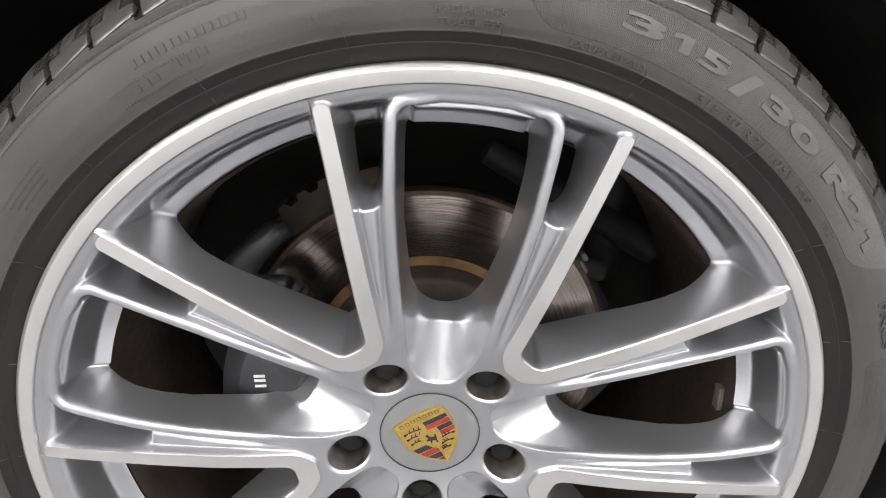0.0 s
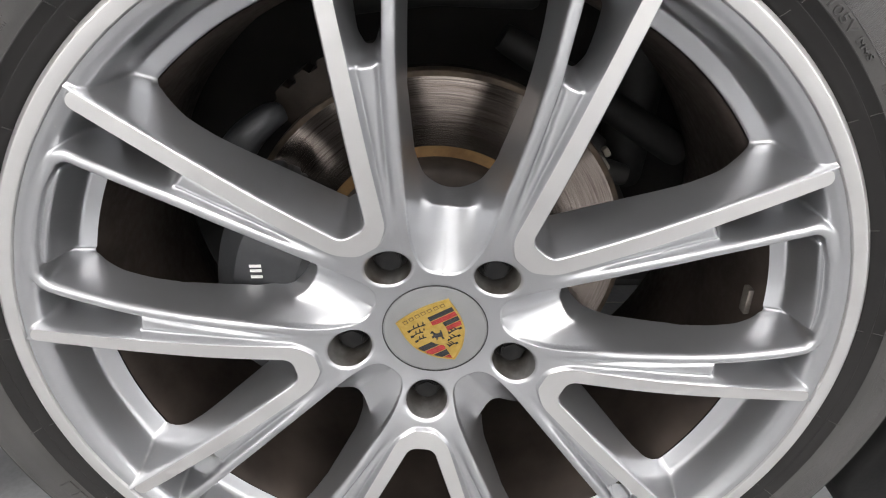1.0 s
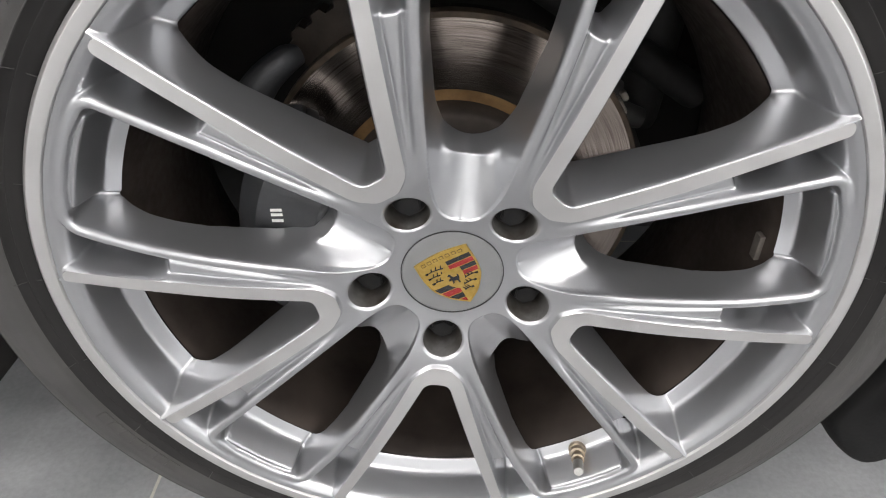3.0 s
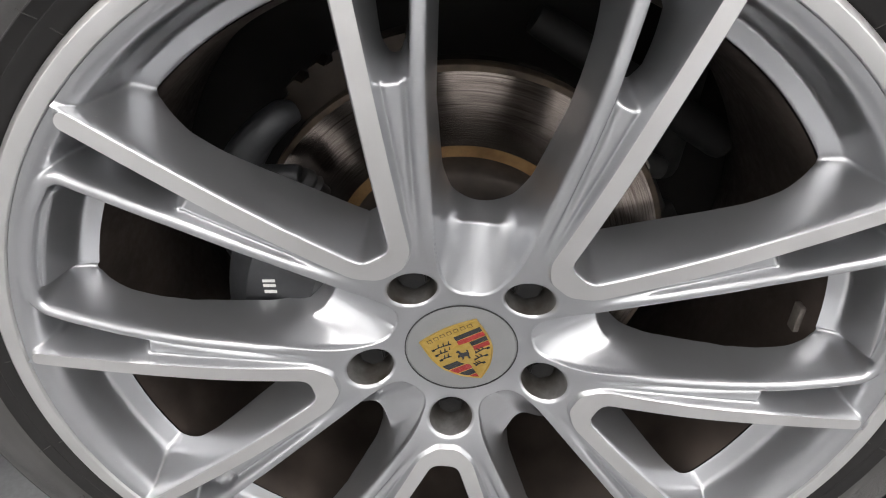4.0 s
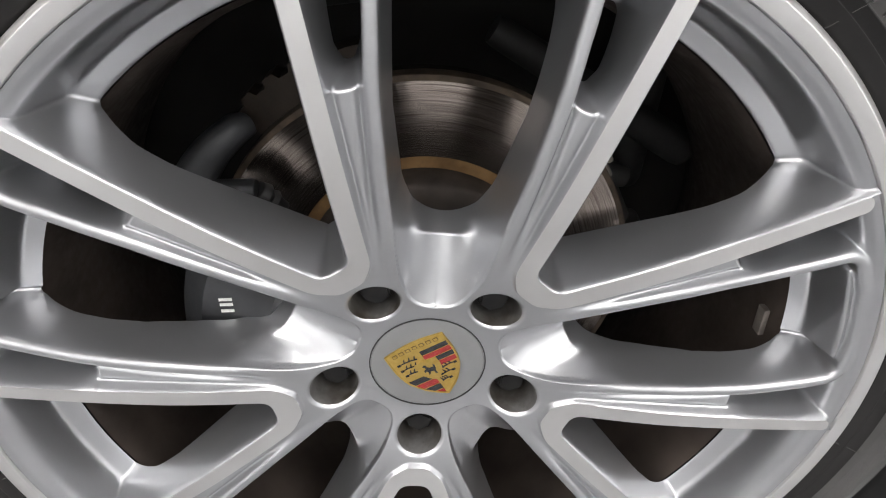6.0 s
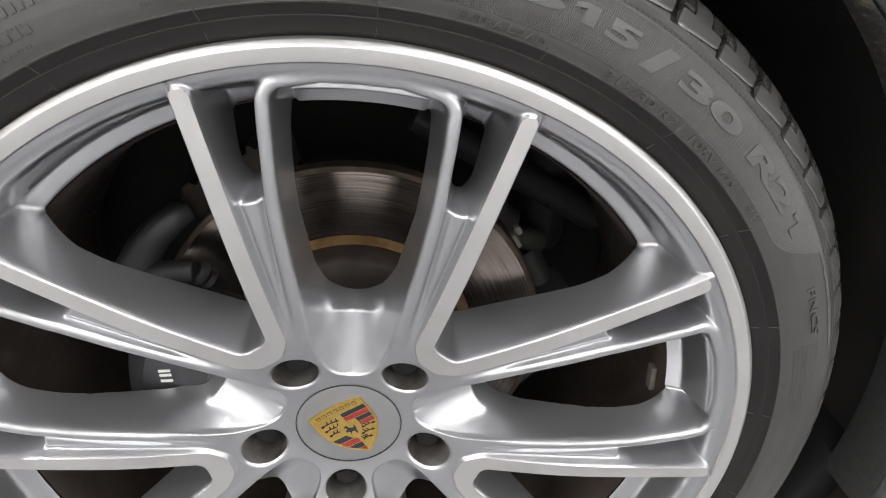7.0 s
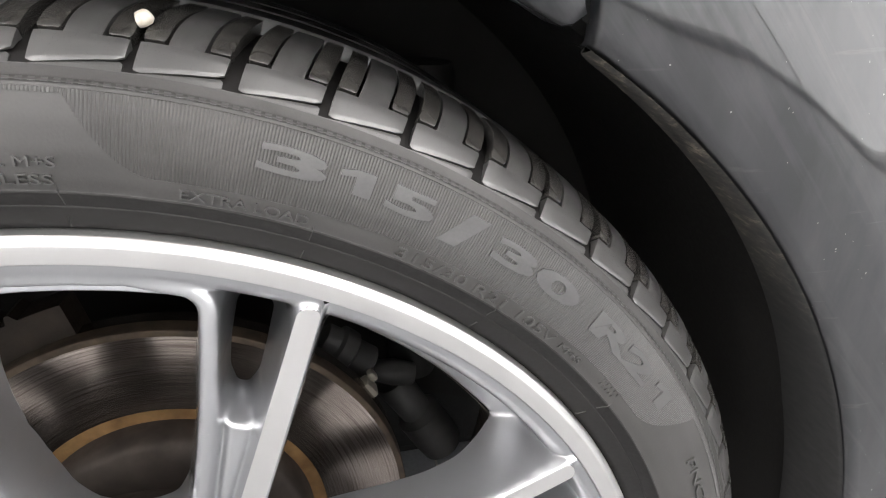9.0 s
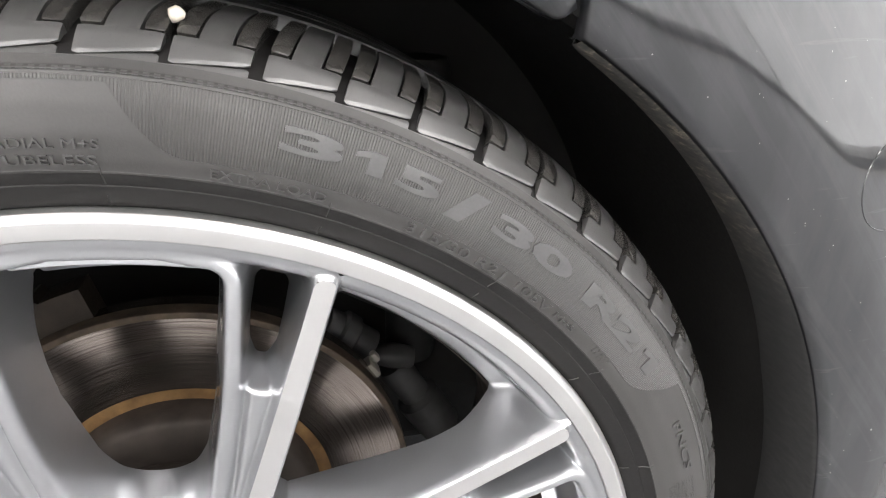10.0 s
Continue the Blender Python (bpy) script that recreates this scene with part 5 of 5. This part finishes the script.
def build_body():
    paint = car_paint()
    flange_m, nt, b = material("dusty_arch_flange")
    n = noise_node(nt, 240, 5, 0.65, (1, 0.45, 1))
    c = ramp(nt, n.outputs[0], [(0.40, (0.020, 0.0195, 0.019)), (0.55, (0.055, 0.050, 0.043)), (0.68, (0.19, 0.165, 0.13))])
    plain = ramp(nt, n.outputs[0], [(0.35, (0.016, 0.016, 0.016)), (0.75, (0.034, 0.033, 0.032))])
    tc = nt.nodes.new("ShaderNodeTexCoord")
    sep = nt.nodes.new("ShaderNodeSeparateXYZ")
    nt.links.new(tc.outputs["Object"], sep.inputs[0])
    far = nt.nodes.new("ShaderNodeMapRange")
    far.inputs["From Min"].default_value, far.inputs["From Max"].default_value = 0.20, 0.29
    nt.links.new(sep.outputs[2], far.inputs["Value"])
    nt.links.new(mix(nt, far.outputs["Result"], plain.outputs[0], c.outputs[0]), b.inputs["Base Color"])
    put(b, rough=0.6)
    car = thing("car_body", "dark grey car body round the wheel arch, lightly scratched", "car")
    R0 = 0.402

    GAP = (0.2118, 0.2184)           # the upright gap between the two panels
    prof = [(R0 - 0.0005, 0.004), (R0 - 0.0005, -0.0085), (R0 + 0.0008, -0.0112), (R0 + 0.006, -0.0126), (R0 + 0.024, -0.0130), (R0 + 0.034, -0.0129), (R0 + 0.041, -0.0123), (R0 + 0.047, -0.0113), (R0 + 0.056, -0.0092), (R0 + 0.072, -0.0050), (R0 + 0.10, 0.0035), (R0 + 0.14, 0.0170), (R0 + 0.20, 0.040), (R0 + 0.30, 0.085), (R0 + 0.45, 0.16)]
    prof = prof[:3] + rounded(prof[3:], 0.006, 4)

    def at_gap(x, r):
        return math.degrees(math.asin(x / r))

    def panel(name, a0, a1, n, side, label):
        """A panel turned round the arch; its edge beside the gap is upright, rolled in and rounded at the foot."""
        bm = bmesh.new()
        rows = []
        for i in range(n + 1):
            row = []
            for r, y in prof:
                edge = at_gap(GAP[0 if side > 0 else 1], r)
                far = a0 if side > 0 else a1
                t = (i / n) ** 0.5 if side > 0 else 1 - (1 - i / n) ** 0.5
                a = far + (edge - far) * t if side > 0 else edge + (far - edge) * t
                away = abs(a - edge)
                foot = 0.007 * max(0.0, 1 - away / 1.0) ** 2.2 * max(0.0, 1 - (r - R0) / 0.012) if side > 0 else 0.0
                roll = 0.0016 * max(0.0, 1 - away / 0.28) ** 2
                row.append(bm.verts.new(((r + foot) * math.sin(radians(a)), y + roll, (r + foot) * math.cos(radians(a)))))
            rows.append(row)
        lip = rows[-1] if side > 0 else rows[0]
        turned_in = [bm.verts.new((v.co.x - 0.0004 * side, v.co.y + 0.009, v.co.z)) for v in lip]
        for p, q in list(zip(rows, rows[1:])) + [(lip, turned_in)]:
            for j in range(len(prof) - 1):
                bm.faces.new((p[j], p[j + 1], q[j + 1], q[j]))
        return part(name, bm, paint, car, label, True, 50)
    panel("quarter_panel", -100, 31.6, 150, 1, "glossy dark quarter panel")
    panel("bumper", 32.3, 103, 130, -1, "dark grey bumper with dust and scratches")
    # near-black strip added behind the panel gap, in place of its shade
    bm = bmesh.new()
    strip = []
    for x in (GAP[0] - 0.004, GAP[1] + 0.004):
        strip.append([bm.verts.new((x, y + 0.0085, math.sqrt(r * r - x * x))) for r, y in prof[3:]])
    for j in range(len(prof) - 4):
        bm.faces.new((strip[0][j], strip[0][j + 1], strip[1][j + 1], strip[1][j]))
    part("panel_gap", bm, LINER_DARK, car, "dark gap between the panels")
    # round seam of a cover in the bumper
    bm = bmesh.new()
    rs, ys = zip(*prof[3:])
    ring = []
    for i in range(64):
        c = i * math.tau / 64
        row = []
        for k, lift in ((0.0222, -0.0002), (0.0227, 0.0004), (0.0232, -0.0002)):
            x, z = 0.3905 + k * math.cos(c), 0.2625 + k * math.sin(c)
            row.append(bm.verts.new((x, float(np.interp(math.hypot(x, z), rs, ys)) - lift, z)))
        ring.append(row)
    for p, q in zip(ring, ring[1:] + ring[:1]):
        for j in (0, 1):
            bm.faces.new((p[j], p[j + 1], q[j + 1], q[j]))
    part("cover_seam", bm, paint, car, "fine round seam of a bumper cover", True, 60)
    # turned-in flange of the bumper, wider towards the ground
    bm = bmesh.new()
    rows = []
    for i in range(91):
        a = 32.9 + (101 - 32.9) * (i / 90) ** 1.3
        k = min(1.0, max(0.0, (a - 32.9) / 38))
        depth = (0.012 + 0.030 * k ** 0.9) * min(1.0, 0.25 + 0.75 * math.sqrt(max(0.0, (a - 32.9) / 1.2)))
        ra = radians(a)
        rows.append([bm.verts.new((r * math.sin(ra), y, r * math.cos(ra))) for r, y in ((0.4008, -0.0095), (0.3995, -0.0070), (0.3992, -0.0070 + depth * 0.9), (0.4000, -0.0070 + depth), (0.425, -0.0070 + depth))])
    for p, q in zip(rows, rows[1:]):
        for j in range(4):
            bm.faces.new((p[j], p[j + 1], q[j + 1], q[j]))
    part("arch_flange", bm, flange_m, car, "dusty black turned-in edge of the bumper", True, 40)
    # black liner of the wheel housing
    part("arch_liner", lathe([(0.405, 0.004), (0.418, 0.020), (0.424, 0.045), (0.426, 0.36)], -108, 111, 140), LINER, car, "black plastic wheel-arch liner", True)
    part("liner_back", lathe([(0.426, 0.36), (0.10, 0.37), (0.0, 0.37)], -108, 111, 100), LINER, car, "", True)
    # rounded lower end of the liner behind the wheel
    bm = bmesh.new()
    left = spline([(0.395, -0.060), (0.377, -0.100), (0.352, -0.158), (0.353, -0.182), (0.369, -0.209), (0.389, -0.229), (0.406, -0.2365), (0.425, -0.228), (0.440, -0.200), (0.450, -0.150), (0.462, -0.060)], 6)
    pts = [tuple(p) for p in left]
    rings = []
    for y, k in ((0.260, 1.0), (0.050, 1.0), (0.042, 0.985), (0.036, 0.96), (0.032, 0.92), (0.030, 0.87)):
        rings.append([bm.verts.new((0.41 + (x - 0.41) * k, y, -0.15 + (z + 0.15) * k)) for x, z in pts])
    for p, q in zip(rings, rings[1:]):
        for i in range(len(pts)):
            m = (i + 1) % len(pts)
            bm.faces.new((p[i], p[m], q[m], q[i]))
    bm.faces.new(rings[-1])
    part("liner_end", bm, LINER_DARK, car, "rounded black lower end of the liner", True, 50)
    # underside of the body behind the wheel
    bm = bmesh.new()
    box(bm, -1.2, 1.2, 0.385, 1.7, -0.20, 0.5)
    bevel_all(bm, 0.02, 2)
    part("underbody", bm, DARK, car, "dark underside of the car")
    # sill ahead of the wheel
    bm = bmesh.new()
    box(bm, -1.2, -0.405, 0.02, 0.30, -0.145, 0.02)
    bevel_all(bm, 0.018, 3)
    part("sill", bm, LINER, car, "", True, 40)
    return car


car = build_body()


def valve_and_weight(wheel):
    brass = vary("valve_brass", (0.30, 0.24, 0.17), (0.42, 0.35, 0.27), 200, (0.35, 0.5), metal=0.7)
    capm = vary("valve_cap_metal", (0.60, 0.59, 0.56), (0.70, 0.69, 0.66), 200, (0.3, 0.4), metal=0.8)
    lead = vary("balance_weight_lead", (0.16, 0.14, 0.125), (0.24, 0.215, 0.19), 120, (0.45, 0.6), metal=0.4)
    inv = turn(-PHI)
    tip, base = Vector((0.1165, 0.0030, -0.2027)), Vector((0.1238, 0.0380, -0.2190))
    ax = (tip - base).normalized()
    u = ax.orthogonal().normalized()
    w = ax.cross(u)
    L = (tip - base).length

    def turned(name, st, mat, label=""):
        bm = bmesh.new()
        prev = None
        for t, r in st:
            ring = [bm.verts.new(base + ax * L * t + (u * math.cos(k * math.tau / 20) + w * math.sin(k * math.tau / 20)) * r) for k in range(20)]
            if prev:
                for k in range(20):
                    bm.faces.new((prev[k], prev[(k + 1) % 20], ring[(k + 1) % 20], ring[k]))
            prev = ring
        bm.faces.new(prev)
        ob = part(name, bm, mat, wheel, label, True, 30)
        ob.matrix_basis = inv
    turned("valve_stem", [(-0.2, 0.0085), (0.08, 0.0085), (0.10, 0.0075), (0.22, 0.0072), (0.24, 0.0050), (0.34, 0.0050), (0.36, 0.0062), (0.46, 0.0062), (0.48, 0.0046), (0.62, 0.0046)], brass, "tarnished brass valve stem")
    turned("valve_cap", [(0.60, 0.0040), (0.61, 0.0047), (0.96, 0.0046), (1.0, 0.0040)], capm, "pale metal valve cap")
    bm = bmesh.new()
    box(bm, -0.011, 0.011, -0.0045, 0.0045, -0.0022, 0.0022)
    bevel_all(bm, 0.0008)
    ob = part("balance_weight", bm, lead, wheel, "small grey stick-on balance weight", True, 40)
    ob.matrix_basis = inv @ turn(88.0) @ Matrix.Translation((0, 0.062, 0.2392))


valve_and_weight(wheel)
